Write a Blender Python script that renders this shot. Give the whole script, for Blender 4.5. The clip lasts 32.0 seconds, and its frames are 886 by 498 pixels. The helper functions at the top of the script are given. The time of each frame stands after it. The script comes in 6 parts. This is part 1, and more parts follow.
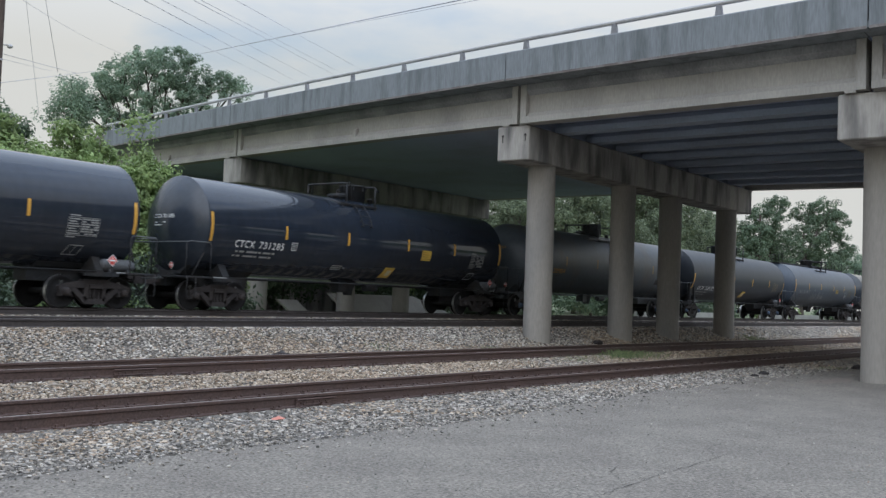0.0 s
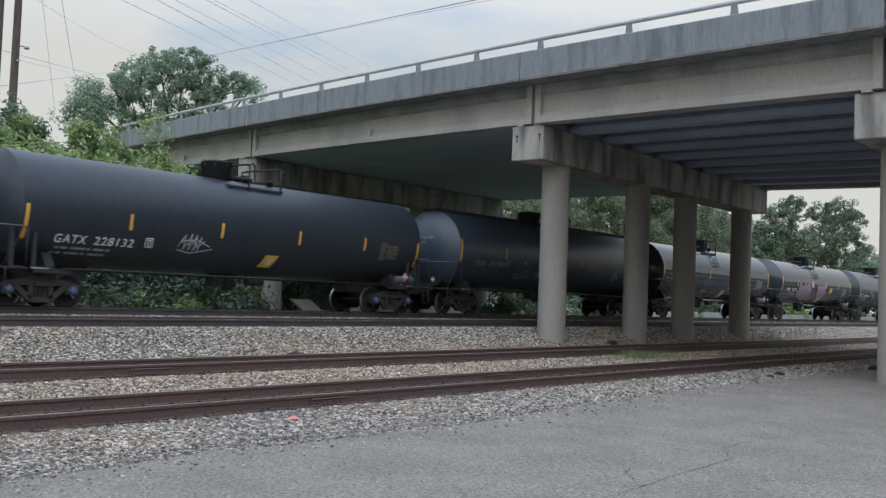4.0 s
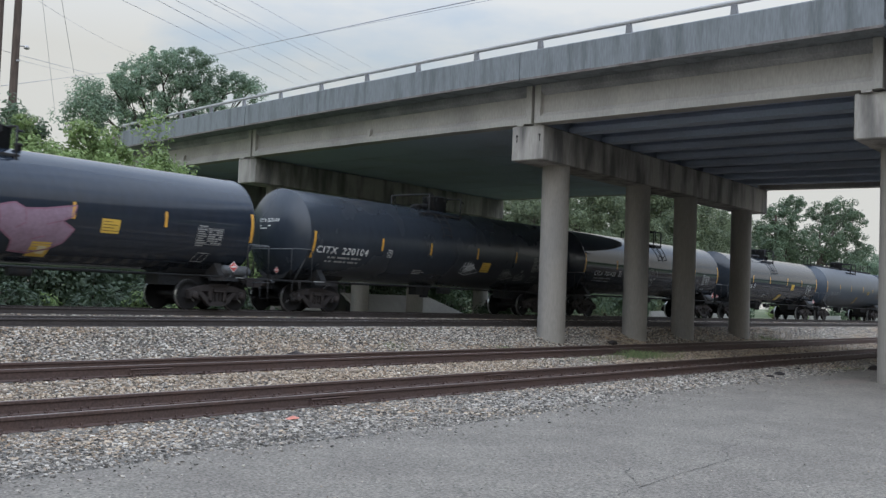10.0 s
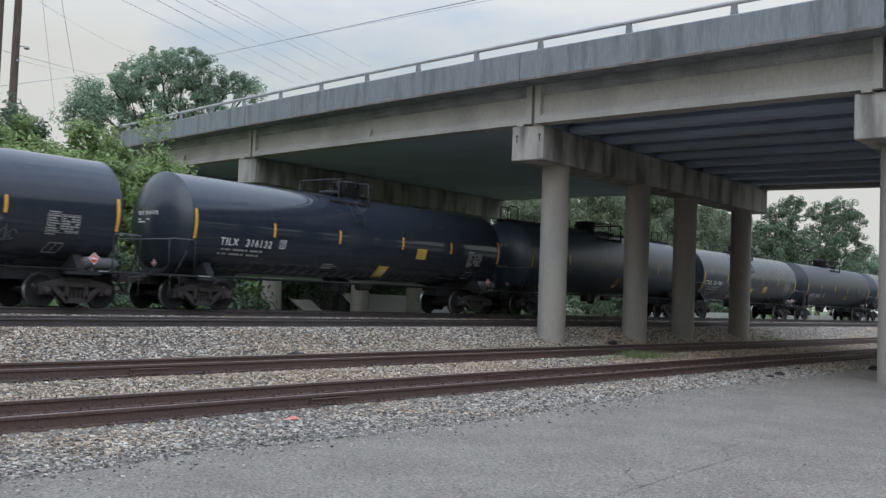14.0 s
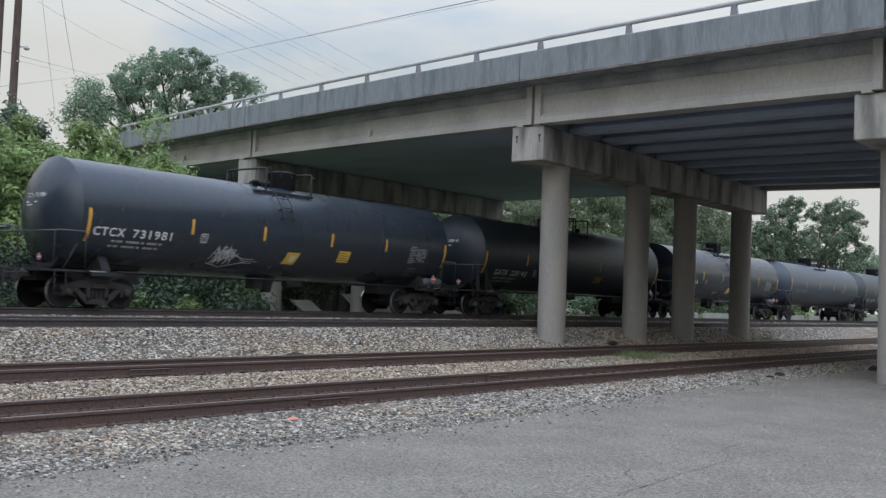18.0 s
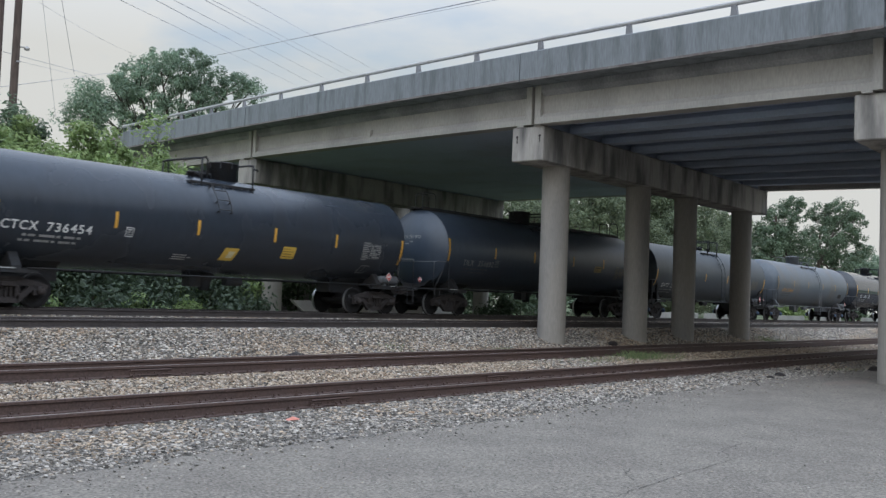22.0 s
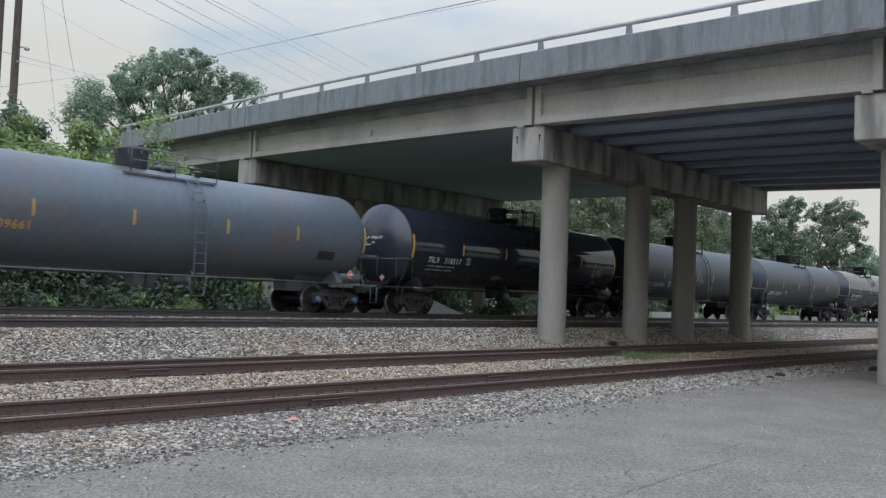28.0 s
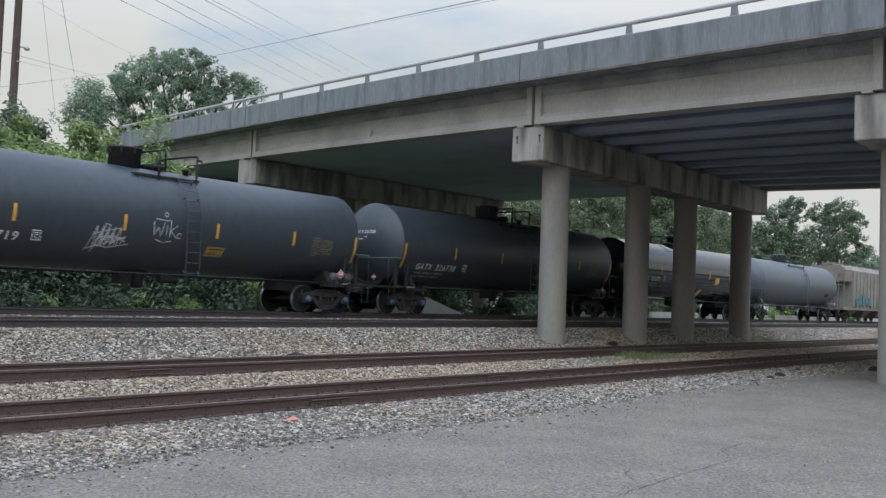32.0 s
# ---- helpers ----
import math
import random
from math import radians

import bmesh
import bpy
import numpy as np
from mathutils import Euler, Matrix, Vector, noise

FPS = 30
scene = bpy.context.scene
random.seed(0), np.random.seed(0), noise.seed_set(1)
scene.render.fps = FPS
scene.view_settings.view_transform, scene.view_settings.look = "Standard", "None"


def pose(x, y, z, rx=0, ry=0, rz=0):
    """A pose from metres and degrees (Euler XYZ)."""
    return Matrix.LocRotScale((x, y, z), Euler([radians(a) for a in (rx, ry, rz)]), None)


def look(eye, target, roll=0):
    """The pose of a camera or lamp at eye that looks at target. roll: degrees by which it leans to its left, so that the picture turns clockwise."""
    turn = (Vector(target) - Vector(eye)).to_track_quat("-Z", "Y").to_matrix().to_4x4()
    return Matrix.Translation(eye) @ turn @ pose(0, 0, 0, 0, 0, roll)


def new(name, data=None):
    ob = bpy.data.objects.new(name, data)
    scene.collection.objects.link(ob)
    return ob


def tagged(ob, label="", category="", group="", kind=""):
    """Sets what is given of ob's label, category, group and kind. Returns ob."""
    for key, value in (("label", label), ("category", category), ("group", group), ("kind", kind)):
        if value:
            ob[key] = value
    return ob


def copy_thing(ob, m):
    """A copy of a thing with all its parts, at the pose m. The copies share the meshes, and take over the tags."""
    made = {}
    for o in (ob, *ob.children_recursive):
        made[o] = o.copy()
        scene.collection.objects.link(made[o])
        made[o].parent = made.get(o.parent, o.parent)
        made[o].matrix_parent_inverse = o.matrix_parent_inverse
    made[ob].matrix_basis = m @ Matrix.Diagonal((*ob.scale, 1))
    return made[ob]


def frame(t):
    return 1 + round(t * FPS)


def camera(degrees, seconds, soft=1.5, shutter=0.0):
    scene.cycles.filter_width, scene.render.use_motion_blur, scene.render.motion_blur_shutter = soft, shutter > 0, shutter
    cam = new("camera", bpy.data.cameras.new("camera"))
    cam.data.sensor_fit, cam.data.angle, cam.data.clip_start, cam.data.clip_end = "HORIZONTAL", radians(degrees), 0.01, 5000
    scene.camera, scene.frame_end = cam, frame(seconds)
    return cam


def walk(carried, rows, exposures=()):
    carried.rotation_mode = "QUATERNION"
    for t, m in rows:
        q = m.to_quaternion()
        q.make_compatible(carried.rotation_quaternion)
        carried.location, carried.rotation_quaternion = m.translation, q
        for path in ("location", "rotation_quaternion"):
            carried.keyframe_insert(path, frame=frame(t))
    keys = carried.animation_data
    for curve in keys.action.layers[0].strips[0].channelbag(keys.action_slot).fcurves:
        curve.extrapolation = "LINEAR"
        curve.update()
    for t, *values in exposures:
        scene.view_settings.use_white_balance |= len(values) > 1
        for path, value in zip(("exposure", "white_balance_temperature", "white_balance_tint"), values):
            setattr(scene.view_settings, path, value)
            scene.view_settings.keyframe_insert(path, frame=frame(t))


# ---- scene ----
# Camera: held by hand at eye height, settles after a short pan.
cam = camera(48.02, 32.0, soft=1.4, shutter=0.2)
walk(cam, [
    (0.0, pose(0, 0, 1.853, 92.7869, -2.1515, -52.5450)),
    (0.5, pose(0, 0, 1.853, 92.7736, -2.1685, -52.1937)),
    (1.0, pose(0, 0, 1.853, 92.7658, -2.1784, -51.9887)),
    (1.5, pose(0, 0, 1.853, 92.7613, -2.1842, -51.8683)),
    (2.0, pose(0, 0, 1.853, 92.7593, -2.1867, -51.8162)),
    (2.5, pose(0, 0, 1.853, 92.7581, -2.1882, -51.7869)),
    (3.0, pose(0, 0, 1.853, 92.7572, -2.1894, -51.7609)),
    (3.5, pose(0, 0, 1.853, 92.7565, -2.1902, -51.7446)),
    (4.5, pose(0, 0, 1.853, 92.7555, -2.1914, -51.7186)),
    (5.5, pose(0, 0, 1.853, 92.7618, -2.1918, -51.7121)),
    (6.5, pose(0, 0, 1.853, 92.7560, -2.1908, -51.7316)),
    (10.0, pose(0, 0, 1.853, 92.7560, -2.1908, -51.7316)),
    (16.0, pose(0, 0, 1.853, 92.7658, -2.1908, -51.7316)),
    (19.0, pose(0, 0, 1.853, 92.8016, -2.1908, -51.7316)),
    (22.0, pose(0, 0, 1.853, 92.8077, -2.1913, -51.7218)),
    (32.0, pose(0, 0, 1.853, 92.8077, -2.1913, -51.7218)),
], exposures=[(0.0, 0.15, 5850, 13), (32.0, 0.15, 5850, 13)])

# ---- light: hazy bright sky with thin cloud, soft sun ----
SUN_EL, SUN_AZ = 48.0, 225.0          # degrees; azimuth counted from +Y towards +X
world = bpy.data.worlds.new("sky")
scene.world = world
world.use_nodes = True
wn, wl = world.node_tree.nodes, world.node_tree.links
sky = wn.new("ShaderNodeTexSky")
sky.sky_type, sky.sun_disc = "NISHITA", False
sky.sun_elevation, sky.sun_rotation = radians(SUN_EL), radians(SUN_AZ)
sky.dust_density = 3.0
skymul = wn.new("ShaderNodeMixRGB")
skymul.blend_type, skymul.inputs[0].default_value = "MULTIPLY", 1.0
skymul.inputs[2].default_value = (0.108, 0.134, 0.125, 1)
wl.new(sky.outputs[0], skymul.inputs[1])
coord = wn.new("ShaderNodeTexCoord")
stretch = wn.new("ShaderNodeMapping")
stretch.inputs["Scale"].default_value = (1.0, 1.0, 3.0)
stretch.inputs["Location"].default_value = (0.35, 0.0, 0.4)
cloud = wn.new("ShaderNodeTexNoise")
cloud.inputs["Scale"].default_value, cloud.inputs["Detail"].default_value = 2.6, 6.0
cloud.inputs["Roughness"].default_value = 0.55
ramp = wn.new("ShaderNodeValToRGB")
ramp.color_ramp.elements[0].position, ramp.color_ramp.elements[1].position = 0.32, 0.50
ramp.color_ramp.elements[0].color = (0.54, 0.54, 0.54, 1)
wl.new(coord.outputs["Generated"], stretch.inputs[0])
wl.new(stretch.outputs[0], cloud.inputs["Vector"])
wl.new(cloud.outputs["Fac"], ramp.inputs[0])
skymix = wn.new("ShaderNodeMixRGB")
skymix.inputs[2].default_value = (0.735, 0.706, 0.602, 1)
wl.new(ramp.outputs[0], skymix.inputs[0])
wl.new(skymul.outputs[0], skymix.inputs[1])
# an overcast sky grows brighter towards the zenith
height = wn.new("ShaderNodeSeparateXYZ")
wl.new(coord.outputs["Generated"], height.inputs[0])
rise = wn.new("ShaderNodeMapRange")
rise.inputs["From Min"].default_value, rise.inputs["From Max"].default_value = 0.22, 0.85
rise.inputs["To Min"].default_value, rise.inputs["To Max"].default_value = 0.0, 1.0
wl.new(height.outputs["Z"], rise.inputs["Value"])
skyup = wn.new("ShaderNodeMixRGB")
skyup.blend_type, skyup.inputs[0].default_value = "MULTIPLY", 1.0
wl.new(skymix.outputs[0], skyup.inputs[1])
gain = wn.new("ShaderNodeMixRGB")
gain.inputs[1].default_value, gain.inputs[2].default_value = (0.87, 0.87, 0.87, 1), (1.80, 2.12, 2.80, 1)
wl.new(rise.outputs[0], gain.inputs[0])
wl.new(gain.outputs[0], skyup.inputs[2])
wl.new(skyup.outputs[0], wn["Background"].inputs[0])
wn["Background"].inputs[1].default_value = 1.0

sun = new("sun", bpy.data.lights.new("sun", "SUN"))
sun.data.energy, sun.data.angle, sun.data.color = 1.22, radians(80), (1.0, 0.975, 0.93)
_d = Vector((math.sin(radians(SUN_AZ)) * math.cos(radians(SUN_EL)), math.cos(radians(SUN_AZ)) * math.cos(radians(SUN_EL)), math.sin(radians(SUN_EL))))
sun.matrix_world = look(_d * 60, (0, 0, 0))


# ---- materials ----
def material(name, base, rough=0.6, metal=0.0, vary=0.25, scale=4.0, fine=60.0, bump=0.15, spec=0.5, second=None, second_amt=0.5,
             stretch_z=1.0, coords="Object", obj_random=0.0, bump_dist=0.01, second_range=(0.45, 0.65), rough_vary=0.12):
    """A principled surface varied at two scales, with a second tone in patches and fine relief."""
    m = bpy.data.materials.new(name)
    m.use_nodes = True
    nt, ln = m.node_tree.nodes, m.node_tree.links
    b = nt["Principled BSDF"]
    b.inputs["Roughness"].default_value, b.inputs["Metallic"].default_value = rough, metal
    b.inputs["Specular IOR Level"].default_value = spec
    tc = nt.new("ShaderNodeTexCoord")
    mp = nt.new("ShaderNodeMapping")
    mp.inputs["Scale"].default_value = (1, 1, stretch_z)
    if coords == "World":
        geo = nt.new("ShaderNodeNewGeometry")
        ln.new(geo.outputs["Position"], mp.inputs[0])
    else:
        ln.new(tc.outputs[coords], mp.inputs[0])
    big, small = nt.new("ShaderNodeTexNoise"), nt.new("ShaderNodeTexNoise")
    big.inputs["Scale"].default_value, big.inputs["Detail"].default_value = scale, 5
    small.inputs["Scale"].default_value, small.inputs["Detail"].default_value = fine, 3
    ln.new(mp.outputs[0], big.inputs["Vector"])
    ln.new(mp.outputs[0], small.inputs["Vector"])
    rampa = nt.new("ShaderNodeMapRange")
    rampa.inputs["To Min"].default_value, rampa.inputs["To Max"].default_value = 1 - vary, 1 + vary
    ln.new(small.outputs["Fac"], rampa.inputs["Value"])
    rampa.inputs["From Min"].default_value, rampa.inputs["From Max"].default_value = 0.3, 0.7
    rampb = nt.new("ShaderNodeMapRange")
    rampb.inputs["From Min"].default_value, rampb.inputs["From Max"].default_value = second_range
    rampb.inputs["To Max"].default_value = second_amt
    ln.new(big.outputs["Fac"], rampb.inputs["Value"])
    mix = nt.new("ShaderNodeMixRGB")
    mix.inputs[1].default_value = (*base, 1)
    mix.inputs[2].default_value = (*(second or [c * 0.6 for c in base]), 1)
    ln.new(rampb.outputs[0], mix.inputs[0])
    mul = nt.new("ShaderNodeMixRGB")
    mul.blend_type, mul.inputs[0].default_value = "MULTIPLY", 1.0
    ln.new(mix.outputs[0], mul.inputs[1])
    ln.new(rampa.outputs[0], mul.inputs[2])
    out = mul
    if obj_random:
        info = nt.new("ShaderNodeObjectInfo")
        rr = nt.new("ShaderNodeMapRange")
        rr.inputs["To Min"].default_value, rr.inputs["To Max"].default_value = 1 - obj_random, 1 + obj_random
        ln.new(info.outputs["Random"], rr.inputs["Value"])
        mul2 = nt.new("ShaderNodeMixRGB")
        mul2.blend_type, mul2.inputs[0].default_value = "MULTIPLY", 1.0
        ln.new(mul.outputs[0], mul2.inputs[1])
        ln.new(rr.outputs[0], mul2.inputs[2])
        out = mul2
    ln.new(out.outputs[0], b.inputs["Base Color"])
    rv = nt.new("ShaderNodeMapRange")
    rv.inputs["To Min"].default_value, rv.inputs["To Max"].default_value = max(0.02, rough - rough_vary), min(1, rough + rough_vary)
    ln.new(big.outputs["Fac"], rv.inputs["Value"])
    ln.new(rv.outputs[0], b.inputs["Roughness"])
    if bump:
        bp = nt.new("ShaderNodeBump")
        bp.inputs["Strength"].default_value, bp.inputs["Distance"].default_value = bump, bump_dist
        ln.new(small.outputs["Fac"], bp.inputs["Height"])
        ln.new(bp.outputs[0], b.inputs["Normal"])
    return m


def island_material(name, tones, rough=0.9, trans=0.0, fine=40.0, bump=0.3, patch=0.0):
    """Many small pieces in one mesh, each of its own tone."""
    m = bpy.data.materials.new(name)
    m.use_nodes = True
    nt, ln = m.node_tree.nodes, m.node_tree.links
    b = nt["Principled BSDF"]
    b.inputs["Roughness"].default_value = rough
    geo = nt.new("ShaderNodeNewGeometry")
    cr = nt.new("ShaderNodeValToRGB")
    while len(cr.color_ramp.elements) < len(tones):
        cr.color_ramp.elements.new(0.5)
    for e, (p, c) in zip(cr.color_ramp.elements, tones):
        e.position, e.color = p, (*c, 1)
    ln.new(geo.outputs["Random Per Island"], cr.inputs[0])
    tc = nt.new("ShaderNodeTexCoord")
    ns = nt.new("ShaderNodeTexNoise")
    ns.inputs["Scale"].default_value, ns.inputs["Detail"].default_value = fine, 2
    ln.new(tc.outputs["Object"], ns.inputs["Vector"])
    mr = nt.new("ShaderNodeMapRange")
    mr.inputs["To Min"].default_value, mr.inputs["To Max"].default_value = 0.75, 1.25
    ln.new(ns.outputs["Fac"], mr.inputs["Value"])
    mul = nt.new("ShaderNodeMixRGB")
    mul.blend_type, mul.inputs[0].default_value = "MULTIPLY", 1.0
    ln.new(cr.outputs[0], mul.inputs[1])
    ln.new(mr.outputs[0], mul.inputs[2])
    if patch:                               # whole clumps lean to a lighter or darker growth
        bg = nt.new("ShaderNodeTexNoise")
        bg.inputs["Scale"].default_value, bg.inputs["Detail"].default_value = patch, 2
        ln.new(tc.outputs["Object"], bg.inputs["Vector"])
        br = nt.new("ShaderNodeMapRange")
        br.inputs["From Min"].default_value, br.inputs["From Max"].default_value = 0.32, 0.68
        br.inputs["To Min"].default_value, br.inputs["To Max"].default_value = 0.62, 1.30
        ln.new(bg.outputs["Fac"], br.inputs["Value"])
        mul2 = nt.new("ShaderNodeMixRGB")
        mul2.blend_type, mul2.inputs[0].default_value = "MULTIPLY", 1.0
        ln.new(mul.outputs[0], mul2.inputs[1])
        ln.new(br.outputs[0], mul2.inputs[2])
        mul = mul2
    ln.new(mul.outputs[0], b.inputs["Base Color"])
    if trans:
        tr = nt.new("ShaderNodeBsdfTranslucent")
        ln.new(mul.outputs[0], tr.inputs[0])
        ms = nt.new("ShaderNodeMixShader")
        ms.inputs[0].default_value = trans
        ln.new(b.outputs[0], ms.inputs[1])
        ln.new(tr.outputs[0], ms.inputs[2])
        ln.new(ms.outputs[0], nt["Material Output"].inputs[0])
    elif bump:
        bp = nt.new("ShaderNodeBump")
        bp.inputs["Strength"].default_value, bp.inputs["Distance"].default_value = bump, 0.01
        ln.new(ns.outputs["Fac"], bp.inputs["Height"])
        ln.new(bp.outputs[0], b.inputs["Normal"])
    return m


M = {}
M["asphalt"] = material("asphalt", (0.184, 0.163, 0.134), 0.9, vary=0.55, scale=0.9, fine=34, bump=1.0, second=(0.133, 0.115, 0.098), second_amt=0.5, coords="World", second_range=(0.4, 0.6))
# bed tone darkened to stand for the shade in gaps between stones
M["ballast"] = material("ballast", (0.082, 0.076, 0.070), 0.95, vary=0.6, scale=0.5, fine=26, bump=1.0, second=(0.115, 0.092, 0.068), second_amt=0.8, coords="World", bump_dist=0.04)
M["grit"] = material("grey_stone_grit", (0.138, 0.124, 0.107), 0.95, vary=0.65, scale=1.4, fine=42, bump=1.0, second=(0.106, 0.094, 0.080), second_amt=0.8, coords="World", bump_dist=0.02)
M["earth"] = material("earth", (0.20, 0.17, 0.115), 0.95, vary=0.4, scale=0.2, fine=6, bump=0.6, second=(0.09, 0.12, 0.05), second_amt=1.0, coords="World", second_range=(0.35, 0.5))
M["stones"] = island_material("stones", [(0.0, (0.040, 0.036, 0.032)), (0.28, (0.148, 0.134, 0.116)), (0.58, (0.325, 0.295, 0.255)), (0.86, (0.640, 0.590, 0.515)), (0.94, (0.404, 0.335, 0.258)), (1.0, (0.283, 0.195, 0.131))])
M["greystones"] = island_material("blue_grey_stones", [(0.0, (0.048, 0.043, 0.038)), (0.28, (0.138, 0.125, 0.108)), (0.64, (0.268, 0.243, 0.211)), (0.90, (0.490, 0.448, 0.390)), (0.96, (0.345, 0.290, 0.226)), (1.0, (0.240, 0.178, 0.122))])
M["tanstones"] = island_material("dusty_tan_stones", [(0.0, (0.071, 0.054, 0.040)), (0.28, (0.204, 0.157, 0.113)), (0.60, (0.357, 0.283, 0.204)), (0.86, (0.551, 0.461, 0.355)), (0.94, (0.408, 0.298, 0.190)), (1.0, (0.306, 0.192, 0.121))])
M["rail"] = material("rail_rust", (0.083, 0.054, 0.046), 0.75, metal=0.1, vary=0.3, scale=1.5, fine=30, bump=0.3, second=(0.10, 0.060, 0.046), coords="World")
M["railtop"] = material("rail_running_face", (0.40, 0.37, 0.35), 0.45, metal=0.5, vary=0.2, scale=0.6, fine=14, bump=0.1, coords="World", second=(0.16, 0.11, 0.09))
M["railhead"] = material("dull_rail_head", (0.235, 0.195, 0.17), 0.65, metal=0.2, vary=0.25, scale=0.8, fine=16, bump=0.1, coords="World", second=(0.12, 0.085, 0.07))
M["raildark"] = material("rail_dark_steel", (0.062, 0.052, 0.049), 0.7, metal=0.2, vary=0.25, scale=1.5, fine=30, bump=0.3, coords="World")
M["tie"] = material("tie_timber", (0.25, 0.205, 0.155), 0.95, vary=0.4, scale=2, fine=25, bump=0.8, coords="Object", obj_random=0.3)
M["concrete"] = material("bridge_concrete", (0.410, 0.389, 0.350), 0.9, vary=0.10, scale=0.55, fine=18, bump=0.15, second=(0.280, 0.268, 0.250), second_amt=0.65, stretch_z=0.3, coords="World", second_range=(0.42, 0.68))
M["parapet"] = material("parapet_concrete", (0.208, 0.224, 0.234), 0.9, vary=0.14, scale=2.2, fine=22, bump=0.15, second=(0.100, 0.110, 0.112), second_amt=0.62, stretch_z=0.14, coords="World", second_range=(0.48, 0.66))
# flange concrete darkened to hold the shade that the deck overhang casts
M["flange_shade"] = material("shade_toned_flange_concrete", (0.330, 0.325, 0.325), 0.92, vary=0.14, scale=0.7, fine=16, bump=0.15, second=(0.190, 0.190, 0.196), second_amt=0.8, stretch_z=0.6, coords="World", second_range=(0.40, 0.62))
M["drip"] = material("rust_stained_edge", (0.205, 0.185, 0.175), 0.92, vary=0.2, scale=1.6, fine=20, bump=0.2, second=(0.12, 0.095, 0.085), second_amt=0.8, coords="World", second_range=(0.42, 0.6))
M["approach"] = material("stained_brown_concrete", (0.165, 0.145, 0.13), 0.92, vary=0.15, scale=1.2, fine=18, bump=0.2, second=(0.09, 0.08, 0.075), second_amt=0.7, coords="World")
M["column"] = material("column_concrete", (0.298, 0.273, 0.240), 0.9, vary=0.08, scale=0.9, fine=20, bump=0.12, second=(0.204, 0.197, 0.189), second_amt=0.7, stretch_z=0.22, coords="World", second_range=(0.46, 0.66))
M["cap"] = material("cap_concrete", (0.390, 0.366, 0.331), 0.9, vary=0.10, scale=1.5, fine=18, bump=0.15, second=(0.085, 0.083, 0.082), second_amt=0.82, stretch_z=0.2, coords="World", second_range=(0.44, 0.66))
# inner concrete paled and blued: haze under the deck put into its colour
M["soffit"] = material("haze_tinted_slab_concrete", (0.49, 0.52, 0.62), 0.92, vary=0.08, scale=0.4, fine=14, bump=0.1, second=(0.42, 0.45, 0.54), second_amt=0.6, coords="World")
M["haze_girder"] = material("haze_tinted_girder_concrete", (0.39, 0.45, 0.54), 0.92, vary=0.08, scale=0.4, fine=14, bump=0.1, second=(0.34, 0.37, 0.42), second_amt=0.6, coords="World")
M["aluminium"] = material("aluminium_rail", (0.45, 0.44, 0.43), 0.6, metal=0.15, vary=0.10, scale=1, fine=15, bump=0.05, coords="World")
M["castpost"] = material("dull_cast_post", (0.25, 0.25, 0.26), 0.7, metal=0.1, vary=0.15, scale=2, fine=20, bump=0.1, coords="World")
M["gloss"] = material("gloss_black_paint", (0.021, 0.027, 0.039), 0.07, vary=0.10, scale=0.5, fine=5, bump=0.0, second=(0.027, 0.030, 0.036), second_amt=0.6, rough_vary=0.03, spec=0.5, stretch_z=0.5)
M["satin"] = material("satin_black_paint", (0.029, 0.036, 0.047), 0.27, vary=0.10, scale=0.5, fine=5, bump=0.0, second=(0.032, 0.034, 0.039), second_amt=0.6, rough_vary=0.05, spec=0.45, stretch_z=0.5)
M["matte"] = material("matte_black_paint", (0.038, 0.048, 0.058), 0.45, vary=0.12, scale=0.5, fine=5, bump=0.0, second=(0.038, 0.046, 0.053), second_amt=0.6, rough_vary=0.05, stretch_z=0.5, spec=0.5)
M["coal"] = material("flat_black_paint", (0.023, 0.028, 0.036), 0.42, vary=0.12, scale=0.5, fine=5, bump=0.0, second=(0.025, 0.029, 0.034), second_amt=0.6, rough_vary=0.05, stretch_z=0.5, spec=0.35)
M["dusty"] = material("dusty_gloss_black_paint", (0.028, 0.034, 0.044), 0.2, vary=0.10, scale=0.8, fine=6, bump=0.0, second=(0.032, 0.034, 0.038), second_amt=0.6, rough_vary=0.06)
M["blue"] = material("faded_blue_black_paint", (0.042, 0.056, 0.078), 0.38, vary=0.10, scale=0.5, fine=5, bump=0.0, second=(0.044, 0.052, 0.066), second_amt=0.7, rough_vary=0.05, stretch_z=0.5)
M["grey"] = material("weathered_grey_paint", (0.088, 0.104, 0.122), 0.42, vary=0.10, scale=0.45, fine=5, bump=0.0, second=(0.125, 0.098, 0.074), second_amt=0.75, second_range=(0.50, 0.68), rough_vary=0.05)
M["frame"] = material("underframe_black", (0.028, 0.029, 0.031), 0.7, vary=0.25, scale=2, fine=20, bump=0.1, second=(0.04, 0.032, 0.026), spec=0.2)
M["framegrey"] = material("underframe_grey", (0.105, 0.113, 0.122), 0.6, vary=0.25, scale=2, fine=20, bump=0.1, second=(0.06, 0.045, 0.035))
M["grab"] = material("galvanised_grab_rail", (0.10, 0.105, 0.11), 0.55, metal=0.2, vary=0.2, scale=3, fine=30, bump=0.05)
M["sand"] = material("sandy_soil", (0.185, 0.152, 0.126), 0.95, vary=0.3, scale=1.2, fine=40, bump=0.4, second=(0.20, 0.17, 0.14), second_amt=0.8, coords="World")
M["truck"] = material("truck_rust_brown", (0.037, 0.032, 0.031), 0.85, vary=0.3, scale=3, fine=25, bump=0.3, second=(0.052, 0.042, 0.037), spec=0.3)
M["wheel"] = material("wheel_steel", (0.019, 0.018, 0.018), 0.8, metal=0.0, vary=0.3, scale=3, fine=25, bump=0.15, spec=0.2)
